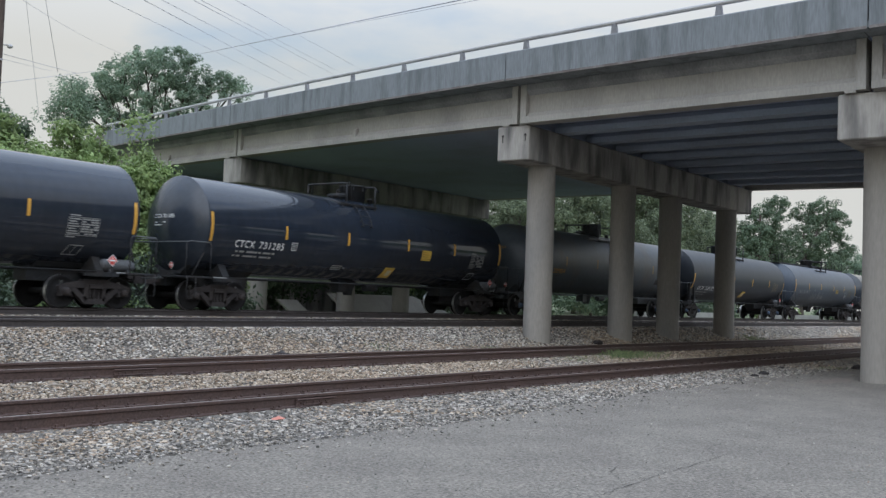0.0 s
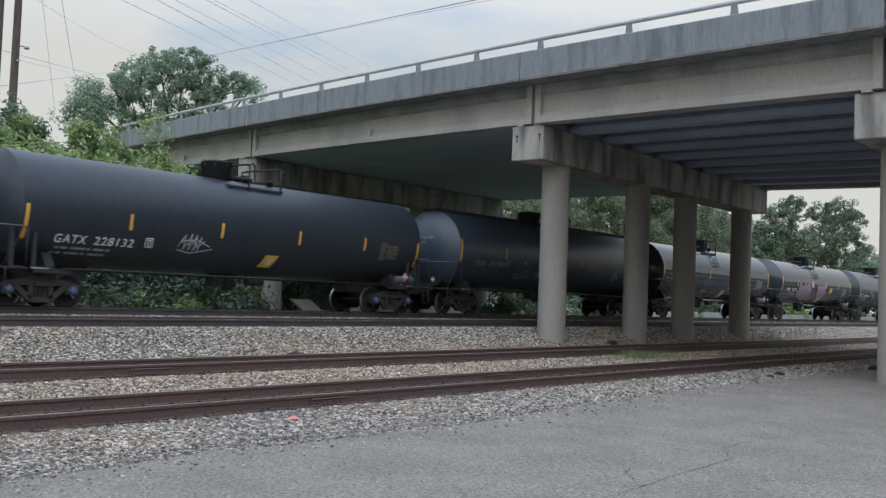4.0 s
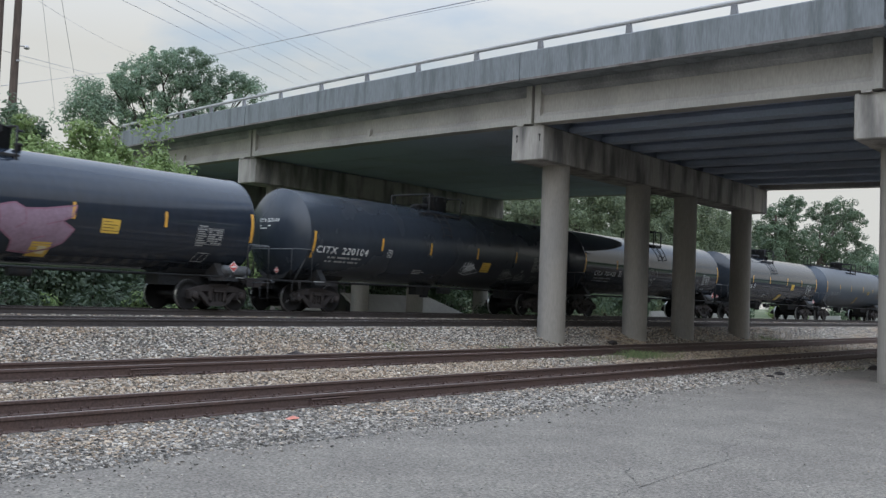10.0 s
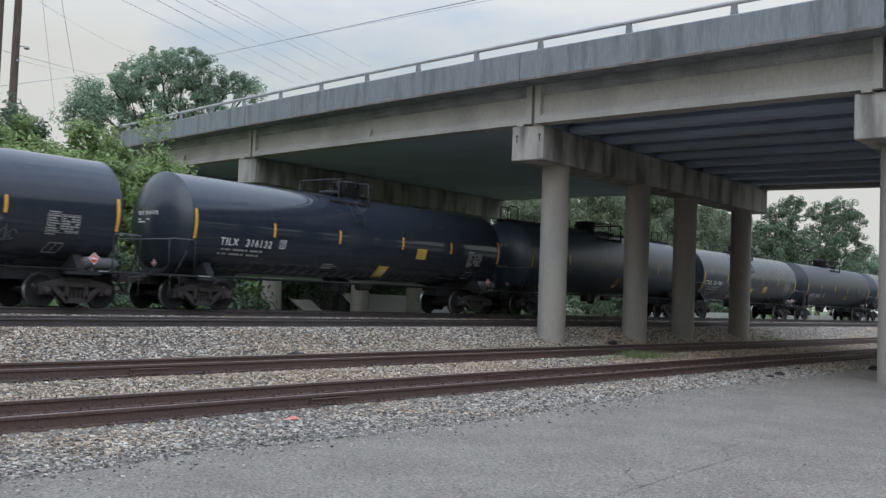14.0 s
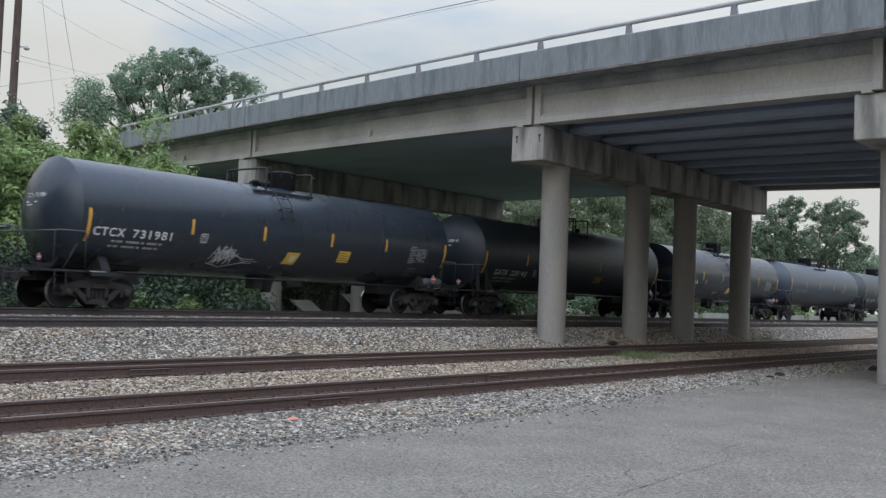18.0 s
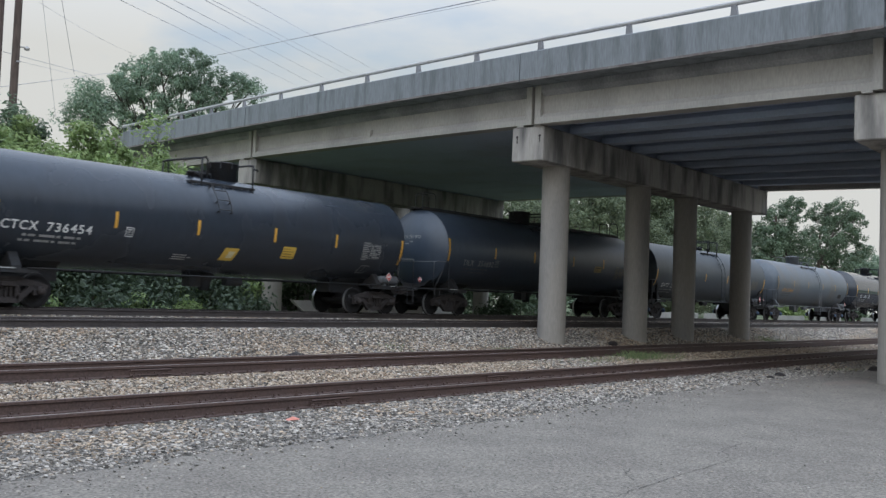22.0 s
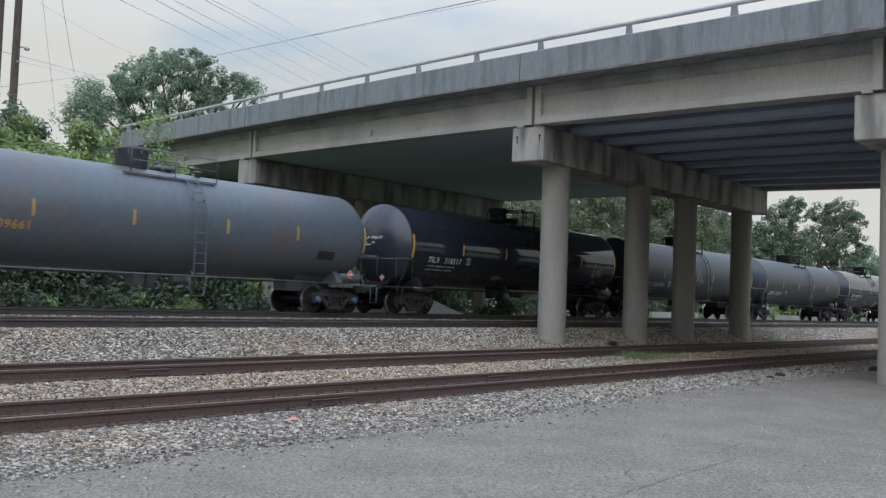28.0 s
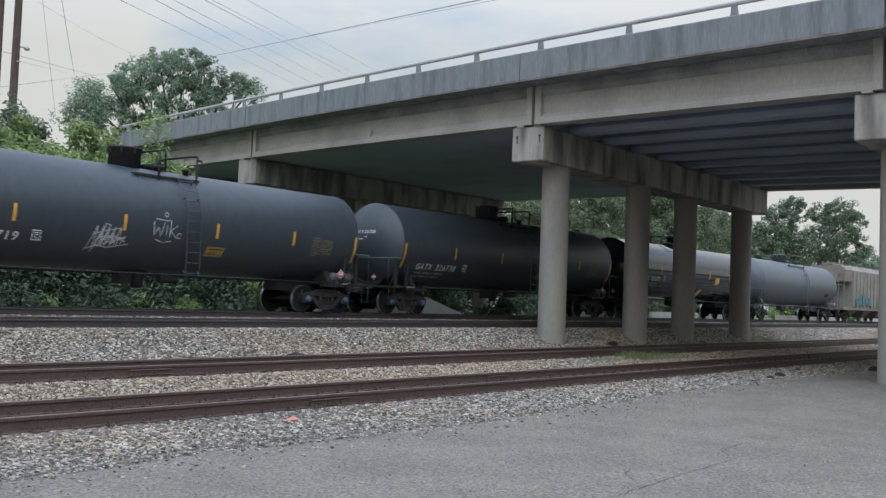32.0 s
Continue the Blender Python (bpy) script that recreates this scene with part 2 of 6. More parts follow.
M["tread"] = material("wheel_tread", (0.50, 0.49, 0.48), 0.32, metal=0.9, vary=0.1, scale=3, fine=25, bump=0.05)
M["bearing"] = material("bearing_blue_grey", (0.06, 0.095, 0.155), 0.6, vary=0.2, scale=8, fine=40, bump=0.1)
M["tape"] = material("yellow_reflective_tape", (0.62, 0.335, 0.045), 0.5, vary=0.08, scale=3, fine=40, bump=0.0, second=(0.48, 0.265, 0.045))
M["oldtape"] = material("faded_reflective_tape", (0.38, 0.245, 0.075), 0.6, vary=0.15, scale=3, fine=40, bump=0.0, second=(0.27, 0.18, 0.07))
M["white"] = material("white_lettering", (0.72, 0.72, 0.70), 0.6, vary=0.1, scale=5, fine=40, bump=0.0, second=(0.45, 0.45, 0.44), second_amt=0.4)
M["orange"] = material("orange_lettering", (0.50, 0.265, 0.05), 0.6, vary=0.1, scale=5, fine=40, bump=0.0, second=(0.45, 0.24, 0.05))
M["pale"] = material("faded_grey_stencil", (0.30, 0.30, 0.29), 0.7, vary=0.15, scale=5, fine=40, bump=0.0)
M["yellow"] = material("yellow_sign", (0.62, 0.40, 0.06), 0.55, vary=0.08, scale=3, fine=30, bump=0.0, second=(0.6, 0.40, 0.08))
M["dimyellow"] = material("faded_yellow_sign", (0.34, 0.23, 0.06), 0.6, vary=0.15, scale=4, fine=30, bump=0.0, second=(0.16, 0.11, 0.05))
M["paleyellow"] = material("pale_yellow_print", (0.66, 0.58, 0.36), 0.6, vary=0.1, scale=5, fine=40, bump=0.0)
M["bronze"] = material("yellowed_stencil", (0.17, 0.145, 0.105), 0.7, vary=0.2, scale=5, fine=40, bump=0.0)
M["dim"] = material("dirty_stencil", (0.11, 0.115, 0.12), 0.7, vary=0.2, scale=5, fine=40, bump=0.0)
M["ink"] = material("dark_print", (0.03, 0.025, 0.02), 0.7, vary=0.1, bump=0.0)
M["red"] = material("red_placard", (0.55, 0.05, 0.04), 0.5, vary=0.08, bump=0.0)
M["pink"] = material("pink_spray_paint", (0.27, 0.185, 0.24), 0.6, vary=0.12, scale=2, fine=10, bump=0.0, second=(0.21, 0.135, 0.18))
M["hotpink"] = material("hot_pink_spray_line", (0.27, 0.13, 0.185), 0.6, vary=0.12, scale=2, fine=10, bump=0.0)
M["silver"] = material("pale_spray_paint", (0.48, 0.49, 0.50), 0.6, vary=0.2, scale=3, fine=12, bump=0.0)
M["beige"] = material("beige_hopper_paint", (0.235, 0.22, 0.195), 0.7, vary=0.15, scale=0.6, fine=8, bump=0.03, second=(0.20, 0.155, 0.12), second_amt=0.7)
M["scrap"] = material("orange_pink_plastic", (0.55, 0.20, 0.14), 0.5, vary=0.15, bump=0.0)
M["teal"] = material("teal_spray_paint", (0.08, 0.19, 0.20), 0.6, vary=0.2, bump=0.0)
M["bark"] = material("bark", (0.075, 0.06, 0.048), 0.95, vary=0.4, scale=2, fine=14, bump=0.8, stretch_z=0.3)
M["pole"] = material("creosote_pole", (0.085, 0.062, 0.05), 0.95, vary=0.3, scale=1, fine=12, bump=0.5, stretch_z=0.15)
M["wire"] = material("weathered_wire", (0.44, 0.43, 0.44), 0.7, vary=0.1, bump=0.0)
M["leaf_near"] = island_material("leaf_bright", [(0.0, (0.19, 0.265, 0.10)), (0.5, (0.25, 0.335, 0.125)), (1.0, (0.33, 0.41, 0.165))], 0.55, trans=0.45, patch=0.9)
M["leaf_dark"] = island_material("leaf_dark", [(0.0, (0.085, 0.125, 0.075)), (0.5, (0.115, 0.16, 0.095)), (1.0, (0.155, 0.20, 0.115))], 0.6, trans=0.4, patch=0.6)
# darker leaf copy; shade under and behind the cars is in its colour
M["leaf_shade"] = island_material("leaf_shade_darkened", [(0.0, (0.040, 0.062, 0.036)), (0.5, (0.060, 0.088, 0.050)), (1.0, (0.090, 0.122, 0.066))], 0.65, trans=0.3, patch=0.6)
# far leaves lightened, with the distance haze put into their colour
M["leaf_far"] = island_material("leaf_far", [(0.0, (0.165, 0.235, 0.165)), (0.5, (0.215, 0.29, 0.195)), (1.0, (0.275, 0.35, 0.235))], 0.6, trans=0.45, patch=0.35)
# darker copy of the far leaves; the woods' shade is put into it
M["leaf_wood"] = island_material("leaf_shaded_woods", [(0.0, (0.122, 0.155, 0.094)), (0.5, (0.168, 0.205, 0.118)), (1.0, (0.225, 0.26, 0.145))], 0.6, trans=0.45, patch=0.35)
M["grass"] = island_material("grass_blades", [(0.0, (0.09, 0.13, 0.05)), (0.5, (0.17, 0.22, 0.09)), (1.0, (0.25, 0.28, 0.14))], 0.7, trans=0.3)


# ---- mesh helpers ----
class Build:
    """Collects vertices and faces of one mesh."""

    def __init__(self):
        self.v, self.f, self.mi, self.sm = [], [], [], []

    def add(self, verts, faces, mi=0, smooth=False):
        o = len(self.v)
        self.v += [tuple(p) for p in verts]
        self.f += [tuple(i + o for i in q) for q in faces]
        self.mi += [mi] * len(faces)
        self.sm += [smooth] * len(faces)
        return self

    def box(self, x0, x1, y0, y1, z0, z1, mi=0, bevel=0.0):
        if bevel:
            return self.bevelled(x0, x1, y0, y1, z0, z1, bevel, mi)
        v = [(x, y, z) for z in (z0, z1) for y in (y0, y1) for x in (x0, x1)]
        return self.add(v, [(0, 2, 3, 1), (4, 5, 7, 6), (0, 1, 5, 4), (2, 6, 7, 3), (0, 4, 6, 2), (1, 3, 7, 5)], mi)

    def bevelled(self, x0, x1, y0, y1, z0, z1, b, mi=0):
        """A box whose edges are chamfered by b."""
        bm = bmesh.new()
        bmesh.ops.create_cube(bm, size=1.0)
        for q in bm.verts:
            q.co = Vector(((x0 + x1) / 2 + q.co.x * (x1 - x0), (y0 + y1) / 2 + q.co.y * (y1 - y0), (z0 + z1) / 2 + q.co.z * (z1 - z0)))
        bmesh.ops.bevel(bm, geom=bm.edges[:], offset=b, segments=1, affect="EDGES")
        bm.verts.index_update()
        self.add([q.co for q in bm.verts], [[w.index for w in q.verts] for q in bm.faces], mi)
        bm.free()
        return self

    def prism(self, profile, x0, x1, axis="x", mi=0, smooth=False, caps=True):
        """A closed profile of (a, b) pairs drawn out along an axis."""
        k = len(profile)
        put = {"x": lambda s, a, b: (s, a, b), "y": lambda s, a, b: (a, s, b), "z": lambda s, a, b: (a, b, s)}[axis]
        v = [put(s, a, b) for s in (x0, x1) for a, b in profile]
        f = [(i, (i + 1) % k, k + (i + 1) % k, k + i) for i in range(k)]
        self.add(v, f, mi, smooth)
        if caps:
            self.add(v[:k], [tuple(range(k - 1, -1, -1))], mi)
            self.add(v[k:], [tuple(range(k))], mi)
        return self

    def cyl(self, p, q, r0, r1=None, seg=16, mi=0, caps=True, smooth=True):
        """A round bar from p to q."""
        p, q = Vector(p), Vector(q)
        r1 = r0 if r1 is None else r1
        d = (q - p).normalized()
        u = d.orthogonal().normalized()
        w = d.cross(u)
        ring = [(math.cos(2 * math.pi * i / seg), math.sin(2 * math.pi * i / seg)) for i in range(seg)]
        v = [p + (u * c + w * s) * r0 for c, s in ring] + [q + (u * c + w * s) * r1 for c, s in ring]
        self.add(v, [(i, (i + 1) % seg, seg + (i + 1) % seg, seg + i) for i in range(seg)], mi, smooth)
        if caps:
            self.add(v[:seg], [tuple(range(seg - 1, -1, -1))], mi)
            self.add(v[seg:], [tuple(range(seg))], mi)
        return self

    def tube(self, pts, r, seg=8, mi=0):
        """A bent pipe through the points, in one piece."""
        pts = [Vector(p) for p in pts]
        v, k = [], len(pts)
        u = None
        for i, p in enumerate(pts):
            d = (pts[min(i + 1, k - 1)] - pts[max(i - 1, 0)]).normalized()
            u = d.orthogonal().normalized() if u is None else (u - d * u.dot(d)).normalized()
            w = d.cross(u)
            v += [p + (u * math.cos(2 * math.pi * j / seg) + w * math.sin(2 * math.pi * j / seg)) * r for j in range(seg)]
        f = [(i * seg + j, i * seg + (j + 1) % seg, (i + 1) * seg + (j + 1) % seg, (i + 1) * seg + j) for i in range(k - 1) for j in range(seg)]
        f += [tuple(range(seg - 1, -1, -1)), tuple(range((k - 1) * seg, k * seg))]
        return self.add(v, f, mi, True)

    def spin(self, prof, seg=32, axis="x", mi=0, smooth=True, centre=(0, 0, 0)):
        """A profile of (along, radius) pairs turned round an axis."""
        cx, cy, cz = centre
        v, rows = [], []
        for a, r in prof:
            if r < 1e-5:
                rows.append([len(v)] * seg)
                v.append((a, 0, 0))
                continue
            rows.append(list(range(len(v), len(v) + seg)))
            for i in range(seg):
                t = 2 * math.pi * i / seg
                v.append((a, r * math.cos(t), r * math.sin(t)))
        if axis == "y":
            v = [(z, x, y) for x, y, z in v]
        if axis == "z":
            v = [(y, z, x) for x, y, z in v]
        v = [(x + cx, y + cy, z + cz) for x, y, z in v]
        f = []
        for a, b in zip(rows, rows[1:]):
            for i in range(seg):
                q = [a[i], a[(i + 1) % seg], b[(i + 1) % seg], b[i]]
                q = [w for n, w in enumerate(q) if w not in q[:n]]
                if len(q) > 2:
                    f.append(q)
        return self.add(v, f, mi, smooth)

    def mesh(self, name, *mats):
        me = bpy.data.meshes.new(name)
        me.from_pydata(self.v, [], self.f)
        for m in mats:
            me.materials.append(M[m] if isinstance(m, str) else m)
        me.polygons.foreach_set("material_index", self.mi)
        me.polygons.foreach_set("use_smooth", self.sm)
        me.update()
        return me


def part(name, me, parent=None, label="", m=None):
    """Links a mesh as one object, under a thing or a part."""
    ob = new(name, me)
    if parent is not None:
        ob.parent = parent
    if m is not None:
        ob.matrix_local = m if parent is not None else m
    return tagged(ob, label)


def quick(name, V, F, mat, smooth=False):
    """A mesh from arrays of vertices and equal faces."""
    me = bpy.data.meshes.new(name)
    V, F = np.asarray(V, np.float32), np.asarray(F, np.int32)
    me.vertices.add(len(V))
    me.vertices.foreach_set("co", V.ravel())
    me.loops.add(F.size)
    me.loops.foreach_set("vertex_index", F.ravel())
    me.polygons.add(len(F))
    me.polygons.foreach_set("loop_start", np.arange(0, F.size, F.shape[1], dtype=np.int32))
    me.polygons.foreach_set("loop_total", np.full(len(F), F.shape[1], np.int32))
    me.polygons.foreach_set("use_smooth", np.full(len(F), smooth))
    me.update(calc_edges=True)
    me.validate()
    me.materials.append(M[mat])
    return me


# ---- plan: X runs along the tracks, Y away from the lot, Z up ----
RAIL_H = 0.195
YARD = [("track_yard", 11.65, 0.200, 0.200), ("track_siding", 15.60, 0.405, 0.385), ("track_passing", 20.50, 1.05, 1.05), ("track_main", 24.50, 1.18, 1.18)]
GAUGE = 1.435
MAIN_Y, MAIN_Z = 24.50 + GAUGE / 2, 1.18
PROFILE = [(-4000, -0.02), (8.0, -0.02), (9.4, -0.01), (10.6, -0.015), (13.6, -0.02), (14.9, 0.12), (15.2, 0.165), (17.3, 0.155), (18.3, 0.25), (19.0, 0.46), (19.9, 0.80),
           (20.2, 0.825), (22.4, 0.83), (23.9, 0.93), (24.2, 0.965), (26.3, 0.965), (27.2, 0.93), (29.5, 0.45), (33, 0.40), (60, 0.6), (120, 1.5), (4000, 1.5)]


EDGE = ([-60, 4.4, 5.8, 7.4, 9.2, 11.2, 15.0, 19.6, 27, 33, 45, 90], [8.0, 8.75, 8.78, 8.93, 8.75, 8.68, 8.86, 9.27, 9.35, 9.45, 9.6, 9.6])


def ground_z(x, y):
    return float(np.interp(y, [p[0] for p in PROFILE], [p[1] for p in PROFILE]))


def build_ground():
    xs = [-4000, -600, -150, -60] + list(np.arange(-30, 130, 2.5)) + [160, 220, 400, 900, 4000]
    ys = sorted(set([p[0] for p in PROFILE] + [-600, -120, -30, -10, 0, 4, 35, 40, 45, 50, 75, 90, 200, 500, 1200]))
    rng = np.random.default_rng(3)
    V = [(x, y, ground_z(x, y) - 0.03 + (0.05 * rng.standard_normal() if 30 < y < 100 else 0)) for y in ys for x in xs]
    w = len(xs)
    F = [(j * w + i, j * w + i + 1, (j + 1) * w + i + 1, (j + 1) * w + i) for j in range(len(ys) - 1) for i in range(w - 1)]
    ob = new("ground", quick("ground", V, F, "earth"))
    tagged(ob, "bare brown earth with weeds and thin grass", "ground", kind="structure")
    # ballast bed under and between the tracks, shade between stones in its tone
    xs = list(np.arange(-40, 60, 0.5)) + list(np.arange(60, 301, 4.0))
    ys = list(np.arange(8.0, 27.6, 0.28))
    w = len(xs)
    V = [(x, y, ground_z(x, y) + 0.012 + 0.022 * noise.noise((x * 1.3, y * 1.3, 0)) + 0.014 * noise.noise((x * 5, y * 5, 3))) for y in ys for x in xs]
    F = [(j * w + i, j * w + i + 1, (j + 1) * w + i + 1, (j + 1) * w + i) for j in range(len(ys) - 1) for i in range(w - 1)]
    ob = new("ballast_bed", quick("ballast_bed", V, F, "ballast", True))
    tagged(ob, "dark-toned crushed stone bed with brownish patches, gap shade in its colour", "ballast", kind="structure")
    # fine grey grit between the lot and the first rail, in which the coarse stones lie half sunk
    xs = list(np.arange(2, 40, 0.16)) + list(np.arange(40, 90, 0.8))
    ys = list(np.arange(8.2, 11.56, 0.12))
    w = len(xs)
    V = [(x, y, ground_z(x, y) + 0.020 + 0.010 * noise.noise((x * 1.1, y * 1.6, 11)) + 0.008 * noise.noise((x * 4.0, y * 5.0, 5))) for y in ys for x in xs]
    F = [(j * w + i, j * w + i + 1, (j + 1) * w + i + 1, (j + 1) * w + i) for j in range(len(ys) - 1) for i in range(w - 1)]
    ob = new("gravel_shoulder", quick("gravel_shoulder", V, F, "grit", True))
    tagged(ob, "fine grey grit and crushed stone beside the lot", "gravel shoulder", kind="structure")
    # asphalt lot with a ragged edge towards the ballast
    xs = np.arange(-60, 90, 0.35)
    edge = np.interp(xs, EDGE[0], EDGE[1])
    edge = edge + np.array([0.22 * noise.noise((x * 0.9, 0, 7)) + 0.12 * noise.noise((x * 3.1, 4, 7)) for x in xs])
    V, k = [], len(xs)
    steps = [-60, -20, -6, 0, 3, 5, 6.5, 7.4]
    for i, x in enumerate(xs):
        V += [(x, y, 0.012 + 0.012 * noise.noise((x * 0.3, y * 0.3, 1))) for y in steps] + [(x, edge[i] - 0.25, 0.018), (x, edge[i], 0.024), (x, edge[i] + 0.05, -0.03)]
    c = len(steps) + 3
    F = [(i * c + j, (i + 1) * c + j, (i + 1) * c + j + 1, i * c + j + 1) for i in range(k - 1) for j in range(c - 1)]
    lot = new("pavement_lot", quick("pavement_lot", V, F, "asphalt"))
    tagged(lot, "worn grey asphalt with cracks and a ragged gravel edge", "asphalt lot", kind="structure")
    return lot


LOT = build_ground()


def build_backdrop():
    """An unseen dark wooded edge added behind the lot, to close off low reflections."""
    rng = np.random.default_rng(5)
    xs = np.arange(-260, 420, 2.6)
    V = []
    for x in xs:
        h = 9.5 + 1.8 * noise.noise((x * 0.06, 0, 2)) + 0.9 * noise.noise((x * 0.3, 0, 4))
        y = -62 + 3 * noise.noise((x * 0.1, 5, 0))
        V += [(x, y, -0.3), (x, y - 0.5 + rng.uniform(-.4, .4), h * 0.5), (x, y - 1.2, h * 0.85), (x, y - 2.4, h)]
    F = [(4 * i + j, 4 * i + 4 + j, 4 * i + 5 + j, 4 * i + 1 + j) for i in range(len(xs) - 1) for j in range(3)]
    tagged(new("backdrop_woods", quick("backdrop_woods", V, F, "leaf_dark", True)), "unseen dark wooded edge added to close the far side of the lot", "woods", kind="structure")


build_backdrop()

RAIL_PROFILE = [(-0.07, 0.0), (0.07, 0.0), (0.07, 0.012), (0.012, 0.030), (0.009, 0.138), (0.036, 0.152), (0.036, 0.187), (0.028, 0.195),
                (-0.028, 0.195), (-0.036, 0.187), (-0.036, 0.152), (-0.009, 0.138), (-0.012, 0.030), (-0.07, 0.012)]


def build_tracks():
    made = {}
    for name, y, za, zb in YARD:
        t = new(name)
        t.location = (0, y + GAUGE / 2, min(za, zb) - RAIL_H)
        tagged(t, {"track_yard": "rust-brown unused yard track on weathered ties", "track_siding": "rusty siding track with bolted joint bars",
                   "track_passing": "passing track with worn rail heads on ballast", "track_main": "main line track carrying the freight cars"}[name], "railway track", kind="structure")
        for k, (yy, z) in enumerate(((-GAUGE / 2 - 0.036, za), (GAUGE / 2 + 0.036, zb))):
            b = Build()
            b.prism([(a + yy, c + z - min(za, zb)) for a, c in RAIL_PROFILE], -60, 420, "x")
            top = z - min(za, zb) + RAIL_H + 0.0008
            b.add([(-60, yy - 0.026, top), (420, yy - 0.026, top), (420, yy + 0.026, top), (-60, yy + 0.026, top)], [(0, 1, 2, 3)], 1)
            part("rail", b.mesh("rail", "rail" if y < 18 else "raildark", "railhead" if y < 18 else "railtop"), t)
        made[name] = t
    return made


TRACKS = build_tracks()

# ---- road bridge on round columns ----
BX, BY, BS = 0.1780, 0.9840, 0.0317          # heading of the deck and its rise per metre
J1 = (28.39, 18.6, 7.92)                     # outer girder's underside at the first joint


def under(s):
    """Height of the girders' underside; the road eases off past the first joint."""
    return J1[2] + s * BS - (0.006 * s + 0.0003 * s * s if s > 0 else 0.0)


def deck(s, off, z):
    """A place on the bridge: s along it, off to its right from the outer girder's face, z over the girder's underside."""
    return (J1[0] + s * BX + off, J1[1] + s * BY, under(s) + z)


JOINTS = [-41.0, -26.0, -12.0, 0.2, 18.95, 33.4]
WIDTH = 21.6


def strip(b, prof, s0, s1, mi=0):
    """Draws a closed profile of (off, z) along the deck."""
    k = len(prof)
    cuts = np.linspace(s0, s1, max(2, int((s1 - s0) / 3.0) + 1))
    v = [deck(s, o, z) for s in cuts for o, z in prof]
    b.add(v, [(r * k + i, r * k + (i + 1) % k, (r + 1) * k + (i + 1) % k, (r + 1) * k + i) for r in range(len(cuts) - 1) for i in range(k)], mi)
    b.add(v[:k], [tuple(range(k - 1, -1, -1))], mi)
    b.add(v[-k:], [tuple(range(k))], mi)


def build_bridge():
    br = new("road_bridge")
    tagged(br, "grey concrete girder road bridge on round columns over the tracks", "bridge", kind="structure")
    gird = [(0.0, 0.0), (0.56, 0.0), (0.56, 0.20), (0.37, 0.37), (0.37, 0.97), (0.54, 1.11), (0.54, 1.325), (0.02, 1.325), (0.02, 1.11), (0.19, 0.97), (0.19, 0.37), (0.0, 0.20)]
    n = 10
    for a, c in zip(JOINTS, JOINTS[1:]):
        step = (WIDTH - 0.56) / (n - 1)
        for i in range(n):
            o = i * step
            b = Build()
            if a > 0 and 0 < i < n - 1:     # past the first joint the inner girders are closed boxes, side by side
                strip(b, [(o - step / 2 + 0.012, 0.04), (o - step / 2 + 0.04, 0.012), (o + step / 2 - 0.04, 0.012), (o + step / 2 - 0.012, 0.04),
                          (o + step / 2 - 0.012, 1.32), (o - step / 2 + 0.012, 1.32)] if 1 < i < n - 2 else
                      [((0.565 if i == 1 else o - step / 2 + 0.012), 0.012), ((o + step / 2 - 0.012 if i == 1 else WIDTH - 0.565), 0.012),
                       ((o + step / 2 - 0.012 if i == 1 else WIDTH - 0.565), 1.32), ((0.565 if i == 1 else o - step / 2 + 0.012), 1.32)], a + 0.07, c - 0.07)
            elif i == 0:                    # outer girder's top flange as its own band, overhang shade put into its colour
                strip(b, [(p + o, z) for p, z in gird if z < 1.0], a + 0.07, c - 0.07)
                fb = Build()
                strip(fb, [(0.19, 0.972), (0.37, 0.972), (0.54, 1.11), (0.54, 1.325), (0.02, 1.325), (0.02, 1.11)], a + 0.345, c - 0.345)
                part("top_flange", fb.mesh("top_flange", "flange_shade"), br, "top flange of the outer girder with overhang shade put into its colour")
            else:
                strip(b, [(p + o, z) for p, z in gird], a + 0.07, c - 0.07)
            if i == 0:
                for e0, e1 in ((a + 0.07, a + 0.34), (c - 0.34, c - 0.07)):
                    eb = Build()
                    strip(eb, [(0.008, 0.004), (0.55, 0.004), (0.55, 1.321), (0.008, 1.321)], e0 + 0.003, e1 - 0.003)
                    part("end_block", eb.mesh("end_block", "concrete"), br)
            part("girder", b.mesh("girder", "concrete" if i in (0, n - 1) else "haze_girder"), br)
        b = Build()
        strip(b, [(0.10, 1.33), (WIDTH - 0.10, 1.33), (WIDTH - 0.10, 1.50), (0.10, 1.50)], a + 0.015, c - 0.015)
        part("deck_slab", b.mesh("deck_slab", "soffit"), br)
        # overhang given the darker parapet concrete; shade on its underside is in that colour
        for o0, o1 in ((-0.87, 0.097), (WIDTH - 0.097, WIDTH + 0.87)):
            b = Build()
            strip(b, [(o0, 1.345), (o1, 1.33), (o1, 1.50), (o0, 1.50)] if o0 < 0 else [(o0, 1.33), (o1, 1.345), (o1, 1.50), (o0, 1.50)], a + 0.015, c - 0.015)
            part("deck_overhang", b.mesh("deck_overhang", "parapet"), br)
        mid = (a + c) / 2
        # panels added between the girders, so that the shaded gaps come out paler
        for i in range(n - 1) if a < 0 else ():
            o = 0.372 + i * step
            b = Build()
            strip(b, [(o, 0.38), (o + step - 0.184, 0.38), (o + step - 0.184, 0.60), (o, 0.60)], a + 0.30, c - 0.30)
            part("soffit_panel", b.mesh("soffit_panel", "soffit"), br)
        # small bearing stiffener on the outer girder's web at midspan
        for s in (mid,) if a > 0 else ():
            b = Build()
            strip(b, [(-0.02, 0.205), (0.189, 0.38), (0.189, 0.60), (0.05, 0.52)], s - 0.10, s + 0.10)
            part("girder_bracket", b.mesh("girder_bracket", "concrete"), br)
